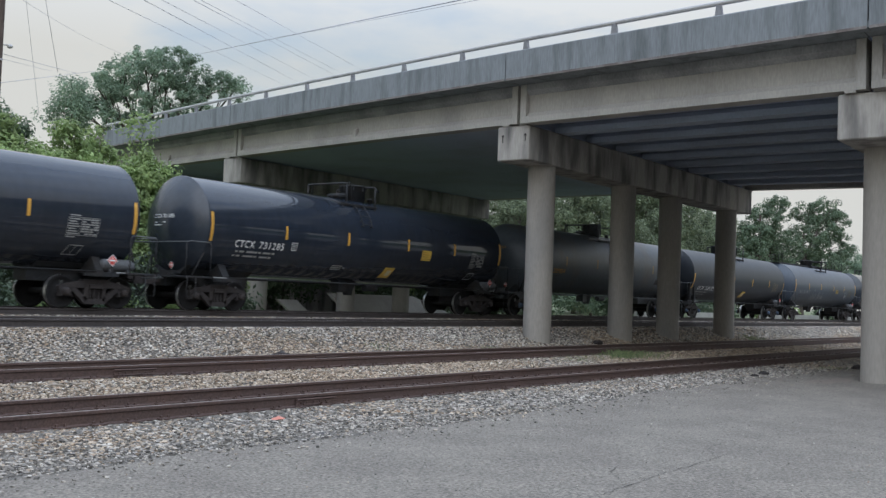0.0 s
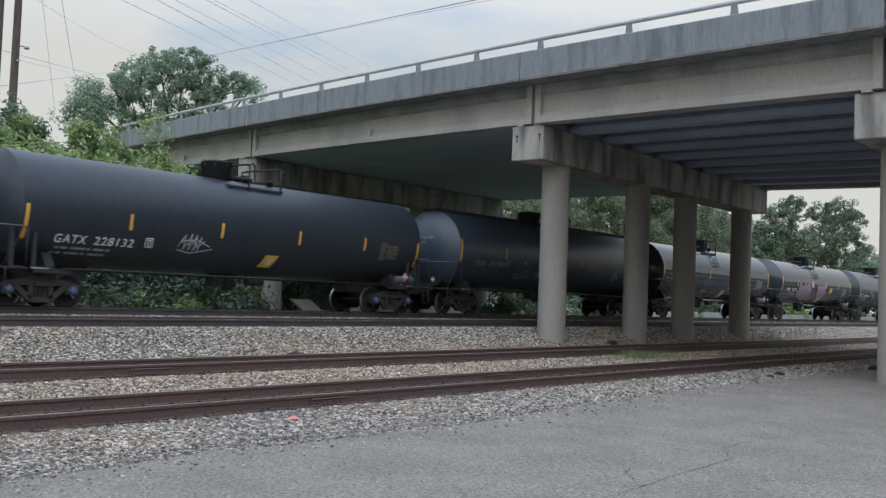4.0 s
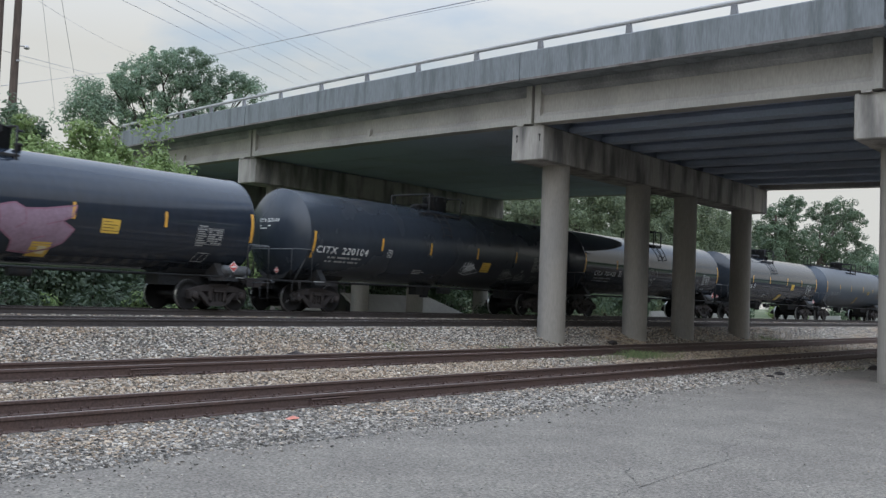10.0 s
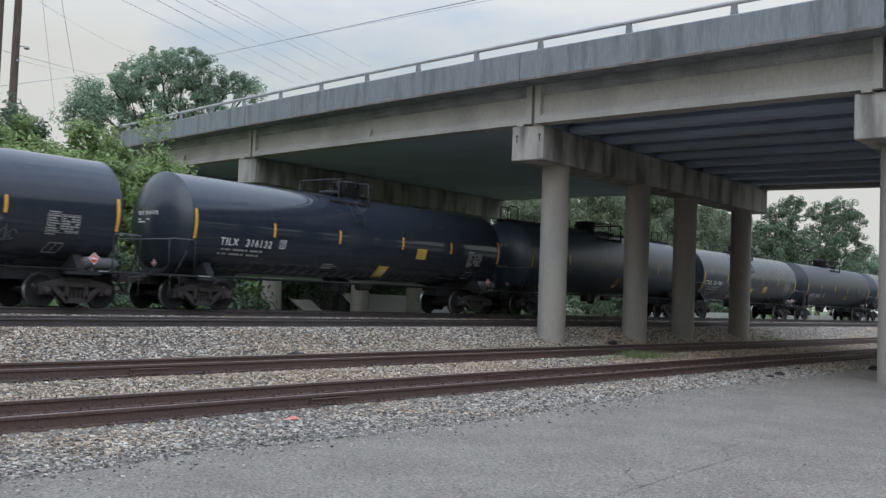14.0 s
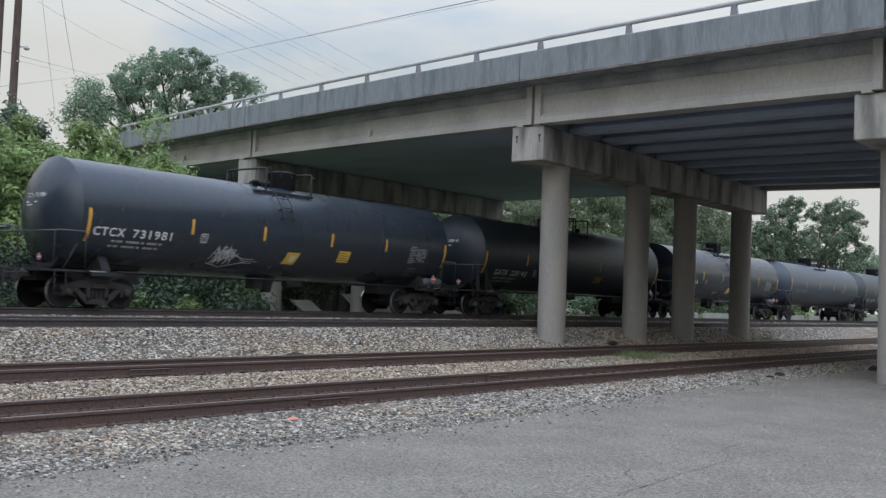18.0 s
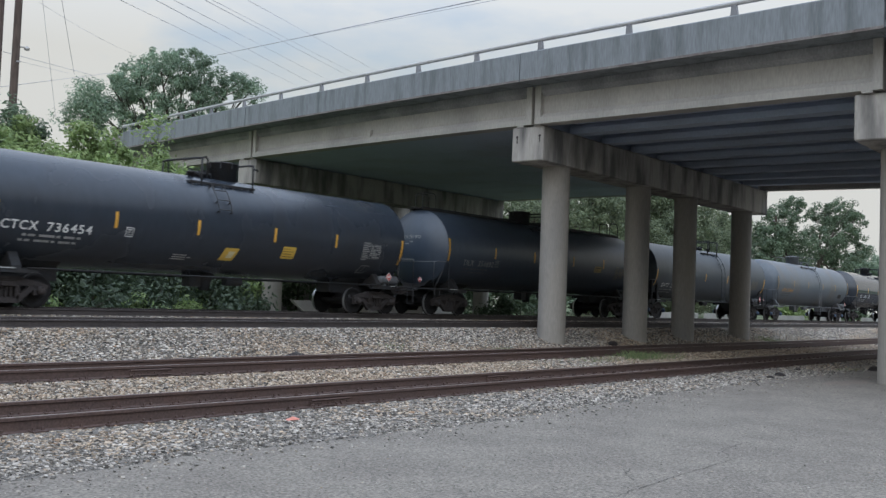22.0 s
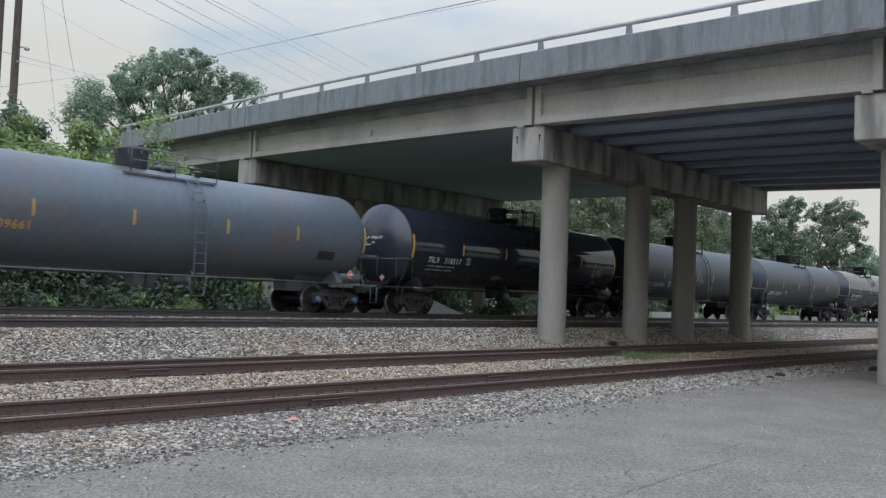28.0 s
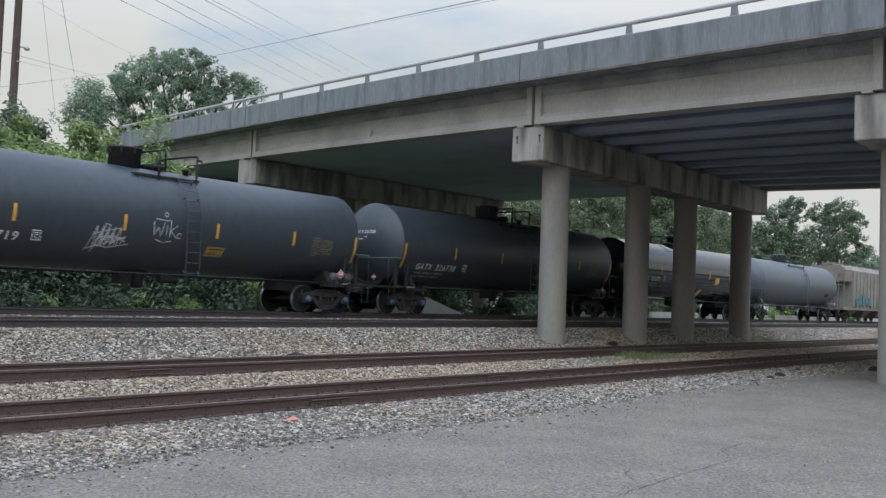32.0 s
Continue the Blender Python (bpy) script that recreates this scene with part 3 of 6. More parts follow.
    # parapets in lengths, with the open joints between them
    for side, o, dz in (("near", -0.90, -0.132), ("far", WIDTH + 0.58, -0.132)):
        cuts = [-41.0, -26.0, -12.21, 0.20 if side == "near" else 0.0, 18.33, 32.55]
        for a, c in zip(cuts, cuts[1:]):
            b = Build()
            strip(b, [(o, 1.31), (o + 0.32, 1.31), (o + 0.32, 1.56), (o + 0.30, 2.255), (o + 0.28, 2.29), (o + 0.04, 2.29), (o, 2.255)] if side == "near"
                  else [(o, 1.31), (o + 0.32, 1.31), (o + 0.32, 2.255), (o + 0.28, 2.29), (o + 0.04, 2.29), (o + 0.02, 2.255)], a + 0.02, c - 0.02)
            part("parapet", b.mesh("parapet", "parapet"), br)
            b = Build()
            e = o - 0.006 if side == "near" else o + 0.316
            strip(b, [(e, 1.30), (e + 0.01, 1.30), (e + 0.01, 1.372), (e, 1.372)], a + 0.03, c - 0.03)
            part("drip_edge", b.mesh("drip_edge", "drip"), br, "rust-stained drip edge")
        b = Build()
        strip(b, [(o + 0.03, 1.0), (o + 0.29, 1.0), (o + 0.27, 2.02), (o + 0.20, 2.12), (o + 0.10, 2.12), (o + 0.03, 2.02)], 32.56, 36.2)
        part("approach_wall", b.mesh("approach_wall", "approach"), br, "dark brown stained approach wall")
        b = Build()
        oo = o + 0.14
        ring = [(oo + 0.065 * math.cos(t), 2.785 + dz + 0.07 * math.sin(t)) for t in [2 * math.pi * i / 10 for i in range(10)]]
        strip(b, ring, -41.0, 32.55)
        rail = part("bridge_rail", b.mesh("bridge_rail", "aluminium"), br, "pale aluminium hand rail tube")
        for s in (-33.6, -29.9, -26.3, -22.7, -19.0, -15.3, -11.6, -7.95, -4.30, -0.62, 2.48, 5.72, 8.95, 12.2, 15.45, 18.7, 21.95, 25.2, 28.45, 31.7):
            b = Build()
            v = [deck(s + dx, oo + dy, z) for z, w, lean in ((2.415 + dz, 0.16, 0.03), (2.47 + dz, 0.115, 0.02), (2.76 + dz, 0.075, 0.0)) for dx, dy in ((-w, -0.05 + lean), (w, -0.05 + lean), (w, 0.05 + lean), (-w, 0.05 + lean))]
            f = []
            for r in (0, 4):
                f += [(r + i, r + (i + 1) % 4, r + 4 + (i + 1) % 4, r + 4 + i) for i in range(4)]
            b.add(v, f + [(3, 2, 1, 0), (8, 9, 10, 11)])
            part("rail_post", b.mesh("rail_post", "castpost"), br, "dull grey cast metal post")
    # bents: cap and four columns, square to the tracks
    bents = [("bent", 6.9, 26.45), ("bent", 19.02, 28.55), ("bent", 37.7, 31.95), ("bent", -12.0, 23.2), ("bent", 53.2, 34.8)]
    for nm, y, x in bents:
        s = (y - J1[1]) / BY
        top = under(s) - 0.05
        x1 = x + 21.1
        b = Build()
        b.bevelled(x, x1, y - 0.6, y + 0.7, top - 1.2, top, 0.035)
        cap = part("bent_cap", b.mesh("bent_cap", "cap"), br)
        for i in range(10):
            o = i * (WIDTH - 0.56) / 9
            q = deck(s, o + 0.28, 0)
            for dy in (-0.36, 0.36):
                bb = Build()
                bb.box(q[0] - 0.22, q[0] + 0.22, q[1] + dy - 0.14, q[1] + dy + 0.14, top - 0.003, q[2] - 0.003 + dy * BS)
                part("bearing_pad", bb.mesh("bearing_pad", "concrete"), cap)
        if y == 19.02:                      # rusty lifting anchors let into the cap's end
            for ay in (18.57, 19.50):
                bb = Build()
                bb.cyl((x - 0.012, ay, top - 0.34), (x + 0.05, ay, top - 0.34), 0.045, seg=10)
                bb.box(x - 0.006, x + 0.01, ay - 0.018, ay + 0.018, top - 0.56, top - 0.36)
                part("lifting_anchor", bb.mesh("lifting_anchor", "truck"), cap)
        for dx in (1.87, 8.22, 12.77, 19.26) if y != 37.7 else (1.95, 8.42, 13.15, 19.72):
            g = ground_z(x + dx, y)
            b = Build()
            b.spin([(g - 0.4, 0.50), (g + 0.02, 0.50), (top - 1.2, 0.50)], 40, "z", centre=(x + dx, y, 0))
            part("column", b.mesh("column", "column"), br)
    return br


build_bridge()


def build_abutment():
    """Stained end wall that closes the bridge's far span, with a wing on the side away from the bushes."""
    ab = new("wall_abutment")
    tagged(ab, "dark stained concrete abutment wall in the bridge's shade", "abutment", kind="structure")
    b = Build()
    b.box(34.2, 57.0, 47.6, 48.3, 0.2, 9.4)
    part("back_wall", b.mesh("back_wall", "cap"), ab)
    b = Build()
    b.prism([(57.003, 0.2), (63.0, 0.2), (63.0, 6.0), (57.003, 9.0)], 47.7, 48.2, "y")
    part("wing_wall", b.mesh("wing_wall", "cap"), ab)


build_abutment()


# ---- the train ----
CAR_L, TR, TZ, CYL, HEAD = 17.967, 1.52, 2.61, 7.80, 0.56      # car pitch; tank radius, axis height, half barrel, head depth
CACHE = {}


def cached(key, make):
    if key not in CACHE:
        CACHE[key] = make()
    return CACHE[key]


def skin(x, z, lift=0.006):
    """A place on the tank's side towards the lot."""
    d = max(-0.999, min(0.999, (z - TZ) / TR))
    return (x, -math.sqrt(1 - d * d) * (TR + lift), TZ + d * (TR + lift))


def head_skin(y, z, lift=0.006, end=-1):
    ball = (TR ** 2 + HEAD ** 2) / (2 * HEAD)
    return (end * (CYL + math.sqrt(ball ** 2 - y * y - (z - TZ) ** 2) - ball + HEAD + lift), y, z)


def sheet(b, x0, x1, z0, z1, lift=0.006, slant=0.0, mi=0):
    """A thin rectangle of paint or film on the tank's side."""
    k = max(1, int(abs(z1 - z0) / 0.12) + 1)
    v = []
    for i in range(k + 1):
        z = z0 + (z1 - z0) * i / k
        dx = slant * (i / k - 0.5)
        v += [skin(x0 + dx, z, lift), skin(x1 + dx, z, lift)]
    b.add(v, [(2 * i, 2 * i + 1, 2 * i + 3, 2 * i + 2) for i in range(k)], mi)


def bars(b, x0, z0, widths, h=0.05, gap=0.06, lift=0.006, mi=0):
    """A line of writing too small to read."""
    x = x0
    for w in widths:
        sheet(b, x, x + w, z0, z0 + h, lift, 0, mi)
        x += w + gap


def lettering(text, height, spacing=1.16):
    """Flat glyph outlines as triangles, left edge at 0, standing on 0."""
    cu = bpy.data.curves.new("lettering", "FONT")
    cu.body, cu.size, cu.space_character, cu.resolution_u = text, height / 0.70, spacing, 3
    cu.offset = height * 0.018
    tmp = new("lettering_source", cu)
    dg = bpy.context.evaluated_depsgraph_get()
    me = bpy.data.meshes.new_from_object(tmp.evaluated_get(dg))
    v = [tuple(q.co) for q in me.vertices]
    f = [tuple(p.vertices) for p in me.polygons]
    bpy.data.objects.remove(tmp)
    bpy.data.curves.remove(cu)
    bpy.data.meshes.remove(me)
    x0 = min(p[0] for p in v)
    return [(p[0] - x0, p[1]) for p in v], f


def side_text(text, x0, z0, height, width, mat):
    v, f = lettering(text, height)
    k = width / max(p[0] for p in v)
    b = Build()
    b.add([skin(x0 + x * k, z0 + z, 0.007) for x, z in v], f)
    return b.mesh("lettering", mat)


def end_text(text, y0, z0, height, width, mat):
    v, f = lettering(text, height)
    k = width / max(p[0] for p in v)
    b = Build()
    b.add([head_skin(y0 - x * k, z0 + z, 0.012) for x, z in v], f)
    b.add([head_skin(y0 - 0.05 - a, z0 - 0.12 - c, 0.012) for a, c in ((0, 0), (width * .6, 0), (width * .6, .03), (0, .03))], [(0, 1, 2, 3)])
    b.add([head_skin(y0 - 0.05 - a, z0 - 0.20 - c, 0.012) for a, c in ((0, 0), (width * .4, 0), (width * .4, .03), (0, .03))], [(0, 1, 2, 3)])
    return b.mesh("end_lettering", mat)


def make_tank(mat):
    b = Build()
    if mat == "grey":                       # bare tank with rounded heads
        half, deep, prof = 7.42, 0.86, []
        for i in range(15):
            t = math.pi / 2 * i / 14
            prof.append((-half - deep * math.cos(t), TR * math.sin(t)))
        prof += [(x, TR) for x in (-5.0, -2.5, 0.0, 2.5, 5.0)]
        prof += [(-x, r) for x, r in prof[14::-1]]
        b.spin(prof, 72, "x", centre=(0, 0, TZ))
        return b.mesh("tank", mat)
    ball = (TR ** 2 + HEAD ** 2) / (2 * HEAD)
    turn = math.asin(TR / ball)
    b.spin([(x, TR) for x in (-CYL + 0.02, -5.2, -2.6, 0, 2.6, 5.2, CYL - 0.02)], 72, "x", centre=(0, 0, TZ))
    for s in (-1, 1):
        head = [(s * (CYL - ball + HEAD + ball * math.cos(turn * i / 10)), ball * math.sin(turn * i / 10)) for i in range(11)]
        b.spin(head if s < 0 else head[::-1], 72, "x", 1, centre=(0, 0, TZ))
        rim = [(s * CYL, TR), (s * (CYL - 0.012), TR + 0.006), (s * (CYL - 0.05), TR + 0.006), (s * (CYL - 0.06), TR)]
        b.spin(rim if s < 0 else rim[::-1], 72, "x", centre=(0, 0, TZ))
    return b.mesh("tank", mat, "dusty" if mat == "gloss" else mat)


def make_side_frame():
    b = Build()
    y0, y1 = -0.07, 0.07
    P = lambda pts: b.prism(pts, y0, y1, "y")
    P([(-1.10, 0.50), (-1.10, 0.60), (-0.86, 0.68), (-0.45, 0.76), (0.45, 0.76), (0.86, 0.68), (1.10, 0.60), (1.10, 0.50), (0.72, 0.57), (-0.72, 0.57)])
    for s in (-1, 1):
        P([(s * 0.80, 0.565), (s * 0.60, 0.565), (s * 0.22, 0.27), (s * 0.32, 0.14)][:: s])
        P([(s * 0.335, 0.24), (s * 0.22, 0.26), (s * 0.22, 0.568), (s * 0.335, 0.568)][:: s])
        P([(s * 1.06, 0.34), (s * 0.98, 0.34), (s * 0.98, 0.52), (s * 1.06, 0.52)][:: s])
        P([(s * 0.80, 0.34), (s * 0.72, 0.34), (s * 0.72, 0.57), (s * 0.80, 0.57)][:: s])
    P([(-0.33, 0.13), (0.33, 0.13), (0.29, 0.265), (-0.29, 0.265)])
    b.box(-0.40, 0.40, -0.10, 0.10, 0.755, 0.80)
    return b.mesh("side_frame", "truck")


def make_wheelset():
    b = Build()
    b.cyl((0, -1.06, 0), (0, 1.06, 0), 0.085, seg=14)
    for s in (-1, 1):
        prof = [(-0.075, 0.0), (-0.075, 0.12), (-0.03, 0.15), (-0.01, 0.34), (-0.062, 0.38), (-0.062, 0.435), (-0.055, 0.452)]
        b.spin([(s * (0.755 - a), r) for a, r in prof], 28, "y")
        b.spin([(s * (0.755 + 0.055), 0.452), (s * (0.755 - 0.035), 0.457)], 28, "y", 1)
        b.spin([(s * (0.755 - 0.035), 0.457), (s * (0.755 - 0.05), 0.482), (s * (0.755 - 0.068), 0.478), (s * (0.755 - 0.07), 0.38), (s * (0.755 - 0.03), 0.34), (s * (0.755 - 0.06), 0.1)], 28, "y")
        b.box(-0.02, 0.02, s * 0.80 - 0.01, s * 0.80 + 0.01, 0.16, 0.30, 1)
    return b.mesh("wheelset", "wheel", "tread")


def make_springs():
    b = Build()
    for dx in (-0.13, 0.0, 0.13):
        for k in range(6):
            b.cyl((dx, 0, 0.27 + k * 0.045), (dx, 0, 0.295 + k * 0.045), 0.062, seg=10)
        b.cyl((dx, 0, 0.262), (dx, 0, 0.54), 0.045, seg=8)
    return b.mesh("spring_nest", "truck")


def make_bolster():
    b = Build()
    b.prism([(-1.12, 0.56), (-0.6, 0.42), (0.6, 0.42), (1.12, 0.56), (1.12, 0.66), (0.5, 0.74), (-0.5, 0.74), (-1.12, 0.66)], -0.2, 0.2, "x")
    b.spin([(0.74, 0.0), (0.74, 0.24), (0.80, 0.24), (0.80, 0.0)], 18, "z")
    b.box(-0.62, -0.54, -0.9, 0.9, 0.30, 0.42)
    b.box(0.54, 0.62, -0.9, 0.9, 0.30, 0.42)
    return b.mesh("truck", "truck")


def add_trucks(car, at, blue=False):
    sets = []
    for s in (-1, 1):
        tk = part("truck", cached("bolster", make_bolster), car, "", pose(s * at - (0.12 if s < 0 else 0.0), 0, 0))
        for y in (-0.99, 0.99):
            part("side_frame", cached("side_frame", make_side_frame), tk, "", pose(0, y, 0))
            part("spring_nest", cached("springs", make_springs), tk, "", pose(0, y, 0))
            for x in (-0.889, 0.889):
                key = "cap_blue" if blue else "cap"
                part("bearing_cap", cached(key, lambda: Build().spin([(-0.10, 0.0), (-0.10, 0.05), (-0.08, 0.09), (-0.02, 0.115), (0.09, 0.115), (0.09, 0.0)], 18, "y").mesh("bearing_cap", "bearing" if blue else "truck")),
                     tk, "", pose(x, y - 0.10 if y < 0 else y + 0.10, 0.457, 0, 0, 0 if y < 0 else 180))
        for x in (-0.889, 0.889):
            w = part("wheelset", cached("wheelset", make_wheelset), tk, "", pose(x, 0, 0.457))
            sets.append((w, x))
    return sets


def make_coupler(mat):
    b = Build()
    b.bevelled(0.0, 0.62, -0.09, 0.09, 0.80, 0.98, 0.02)
    b.prism([(0.60, -0.16), (0.86, -0.20), (0.93, -0.06), (0.80, 0.0), (0.93, 0.08), (0.86, 0.17), (0.60, 0.15)], 0.75, 1.03, "z")
    return b.mesh("coupler", mat)


def make_hose(mat):
    """Air hose hanging from the sill's end towards the next car."""
    pts = [(8.30, -0.34, 0.86), (8.48, -0.36, 0.84), (8.62, -0.38, 0.66), (8.74, -0.36, 0.46), (8.86, -0.33, 0.40), (8.96, -0.30, 0.44)]
    return Build().tube(pts, 0.026, 7).mesh("brake_hose", mat)


def make_sill(mat):
    b = Build()
    b.prism([(-0.32, 0.72), (0.32, 0.72), (0.32, 1.12), (-0.32, 1.12)], 5.2, 8.35, "x")
    b.prism([(-1.22, 0.98), (1.22, 0.98), (1.22, 1.08), (0.95, 1.46), (0.72, 1.30), (0.4, 1.16), (-0.4, 1.16), (-0.72, 1.30), (-0.95, 1.46), (-1.22, 1.08)], 6.70, 6.96, "x")
    b.prism([(-0.5, 1.10), (0.5, 1.10), (0.8, 1.36), (0.4, 1.2), (-0.4, 1.2), (-0.8, 1.36)], 5.3, 8.0, "x")
    b.box(6.3, 7.35, -1.36, -1.24, 0.90, 1.02)
    b.box(6.3, 7.35, 1.24, 1.36, 0.90, 1.02)
    return b.mesh("draft_sill", mat)


def make_end_platform(mat):
    b = Build()
    b.bevelled(7.55, 8.50, -1.45, 1.45, 0.97, 1.03, 0.01)
    for s in (-1, 1):
        b.tube([(8.47, s * 1.45, 1.0), (8.47, s * 1.45, 0.40), (8.15, s * 1.45, 0.40), (8.15, s * 1.45, 1.0)], 0.014, 6)
    return b.mesh("end_platform", mat)


def make_end_rail(mat):
    """Side hoop, brace and lever of one end, near and far, and the bar across."""
    out = []
    for s in (-1, 1):
        out.append(("end_handrail", Build().tube([(7.62, s * 1.44, 1.98), (7.68, s * 1.44, 2.06), (8.42, s * 1.44, 2.06), (8.50, s * 1.40, 2.02)], 0.017, 6).mesh("end_handrail", mat)))
        for x, y in ((7.62, 1.44), (8.50, 1.40)):
            out.append(("handrail_post", Build().tube([(x, s * y, 1.02), (x, s * y, 2.02)], 0.017, 6).mesh("handrail_post", "frame")))
        out.append(("handrail_brace", Build().tube([(8.05, s * 1.1, 1.03), (7.75, s * 1.25, 1.75)], 0.026, 6).mesh("handrail_brace", "frame")))
    out.append(("cross_handrail", Build().tube([(8.50, -1.40, 2.04), (8.50, 1.40, 2.04)], 0.017, 6).mesh("cross_handrail", mat)))
    out.append(("uncoupling_lever", Build().tube([(8.62, -1.40, 0.98), (8.80, -1.38, 0.92), (8.82, -0.3, 0.90)], 0.018, 6).mesh("uncoupling_lever", mat)))
    return out


def make_platform(x0, x1, mat, s):
    """A grated running board beside the tank's top: its outer beam, then the bars and brackets that it carries."""
    b = Build()
    b.bevelled(x0, x1, s * 0.97 - 0.02, s * 0.97 + 0.02, 3.82, 3.892, 0.006)
    beam, out = b.mesh("top_platform", mat), []
    for k in range(8):
        y, w = s * (0.64 + k * 0.041), 0.02 if k == 0 else 0.011
        b = Build()
        b.box(x0, x1, y - w, y + w, 3.86, 3.89)
        out.append(("grating_bar", b.mesh("grating_bar", mat)))
    for x in np.linspace(x0 + 0.12, x1 - 0.12, 4):
        b = Build()
        b.box(x - 0.03, x + 0.03, min(s * 0.64, s * 0.965), max(s * 0.64, s * 0.965), 3.815, 3.872)
        b.cyl((x, s * 0.95, 3.84), (x, s * 1.02, 3.70), 0.028, seg=6)
        out.append(("platform_bracket", b.mesh("platform_bracket", mat)))
    return beam, out


def make_guard(x0, x1, mat, h):
    z, out = 3.88, []
    for s in (-1, 1):
        b = Build()
        b.tube([(x0, s * 0.95, z), (x0, s * 0.95, z + h), (x1, s * 0.95, z + h), (x1, s * 0.95, z)], 0.02, 6)
        out.append(("guard_rail", b.mesh("guard_rail", mat)))
        out.append(("mid_rail", Build().tube([(x0, s * 0.95, z + h * 0.5), (x1, s * 0.95, z + h * 0.5)], 0.016, 6).mesh("mid_rail", mat)))
        out.append(("rail_stanchion", Build().tube([((x0 + x1) / 2, s * 0.95, z), ((x0 + x1) / 2, s * 0.95, z + h)], 0.018, 6).mesh("rail_stanchion", mat)))
    out.append(("end_bar", Build().tube([(x0, -0.95, z + h), (x0, 0.95, z + h)], 0.02, 6).mesh("end_bar", mat)))
    return out


def make_loop_guard(x0, x1, mat):
    """An end frame across the tank at both ends of the platform: stanchions, bar across and a short hoop."""
    out = []
    for x, s in ((x0, 1), (x1, -1)):
        for y in (-0.97, 0.97):
            out.append(("guard_stanchion", Build().tube([(x, y, 3.72), (x, y, 4.60)], 0.034, 6).mesh("guard_stanchion", mat)))
            out.append(("guard_hoop", Build().tube([(x, y, 4.60), (x + s * 0.13, y, 4.66), (x + s * 0.20, y, 4.58), (x + s * 0.22, y, 4.10)] if s > 0 else
                                                   [(x, y, 4.50), (x + 0.16, y, 4.49), (x + 0.18, y, 4.44)], 0.03, 6).mesh("guard_hoop", mat)))
        out.append(("end_bar", Build().tube([(x, -0.97, 4.60), (x, -0.7, 4.62), (x, 0.7, 4.62), (x, 0.97, 4.60)], 0.033, 6).mesh("end_bar", mat)))
    return out


def make_manway(mat, r=0.46, z1=4.66):
    b = Build()
    b.spin([(4.0, 0.0), (4.0, r), (z1 - 0.04, r), (z1 - 0.03, r + 0.03), (z1, r + 0.03), (z1 + 0.05, r * 0.6), (z1 + 0.06, 0.0)], 24, "z")
    for k in range(8):
        t = k * math.pi / 4
        b.cyl((r * math.cos(t) * 1.05, r * math.sin(t) * 1.05, z1 - 0.18), (r * math.cos(t) * 1.05, r * math.sin(t) * 1.05, z1 + 0.03), 0.025, seg=6)
    return b.mesh("valve_housing", mat)


def make_hatch(mat):
    b = Build()
    b.spin([(4.02, 0.0), (4.02, 0.30), (4.17, 0.30), (4.17, 0.37), (4.25, 0.37), (4.29, 0.30), (4.31, 0.0)], 24, "z")
    for k in range(8):
        t = k * math.pi / 4 + 0.2
        b.cyl((0.37 * math.cos(t), 0.37 * math.sin(t), 4.12), (0.37 * math.cos(t), 0.37 * math.sin(t), 4.28), 0.022, seg=6)
    b.box(-0.03, 0.03, -0.40, 0.40, 4.29, 4.33)
    return b.mesh("manway_hatch", mat)


def make_vent(mat):
    return Build().spin([(3.95, 0.0), (3.95, 0.09), (4.18, 0.09), (4.18, 0.12), (4.24, 0.12), (4.27, 0.0)], 14, "z").mesh("vent_valve", mat)


def make_ladder(x0, x1, z0, mat):
    b = Build()
    for y0 in (-1,):
        zs = np.linspace(z0, 3.86, 14)
        out = lambda z: -math.sqrt(max(0.0, (TR + 0.12) ** 2 - (z - TZ) ** 2)) if z > TZ else -(TR + 0.12)
        for x in (x0, x1):
            pts = [(x, out(z), z) for z in zs]
            for p, q in zip(pts, pts[1:]):
                b.cyl(p, q, 0.017, seg=6)
        for z in np.arange(z0 + 0.1, 3.84, 0.30):
            b.cyl((x0, out(z), z), (x1, out(z), z), 0.014, seg=6)
        for z in (z0 + 0.05, 3.3, 3.8):
            if z > z0:
                for x in (x0, x1):
                    p = Vector((x, out(z), z))
                    c = Vector((x, 0, TZ))
                    b.cyl(p, p + (c - p).normalized() * 0.16, 0.02, seg=6)
    return b.mesh("ladder", mat)


def make_walkway(mat):
    b = Build()
    for y in np.linspace(-0.25, 0.25, 5):
        b.box(-8.0, 8.0, y - 0.045, y + 0.045, 4.17, 4.20)
    for s in (-1, 1):
        b.box(-8.0, 8.0, s * 0.31 - 0.012, s * 0.31 + 0.012, 4.10, 4.23)
    for x in np.arange(-7.6, 7.7, 1.9):
        b.box(x - 0.04, x + 0.04, -0.30, 0.30, 4.06, 4.17)
    return b.mesh("roof_walkway", mat)


def make_walk_hoop(mat):
    return Build().tube([(-0.40, 0, 4.18), (-0.40, 0, 4.70), (-0.30, 0, 4.80), (0.30, 0, 4.80), (0.40, 0, 4.70), (0.40, 0, 4.18)], 0.022, 6).mesh("walkway_hoop", mat)


def make_end_post(mat):
    b = Build()
    b.box(-0.05, 0.05, -0.05, 0.05, 1.0, 2.05)
    b.box(-0.02, 0.30, -0.04, -0.02, 1.0, 1.06)
    return b.mesh("end_post", mat)


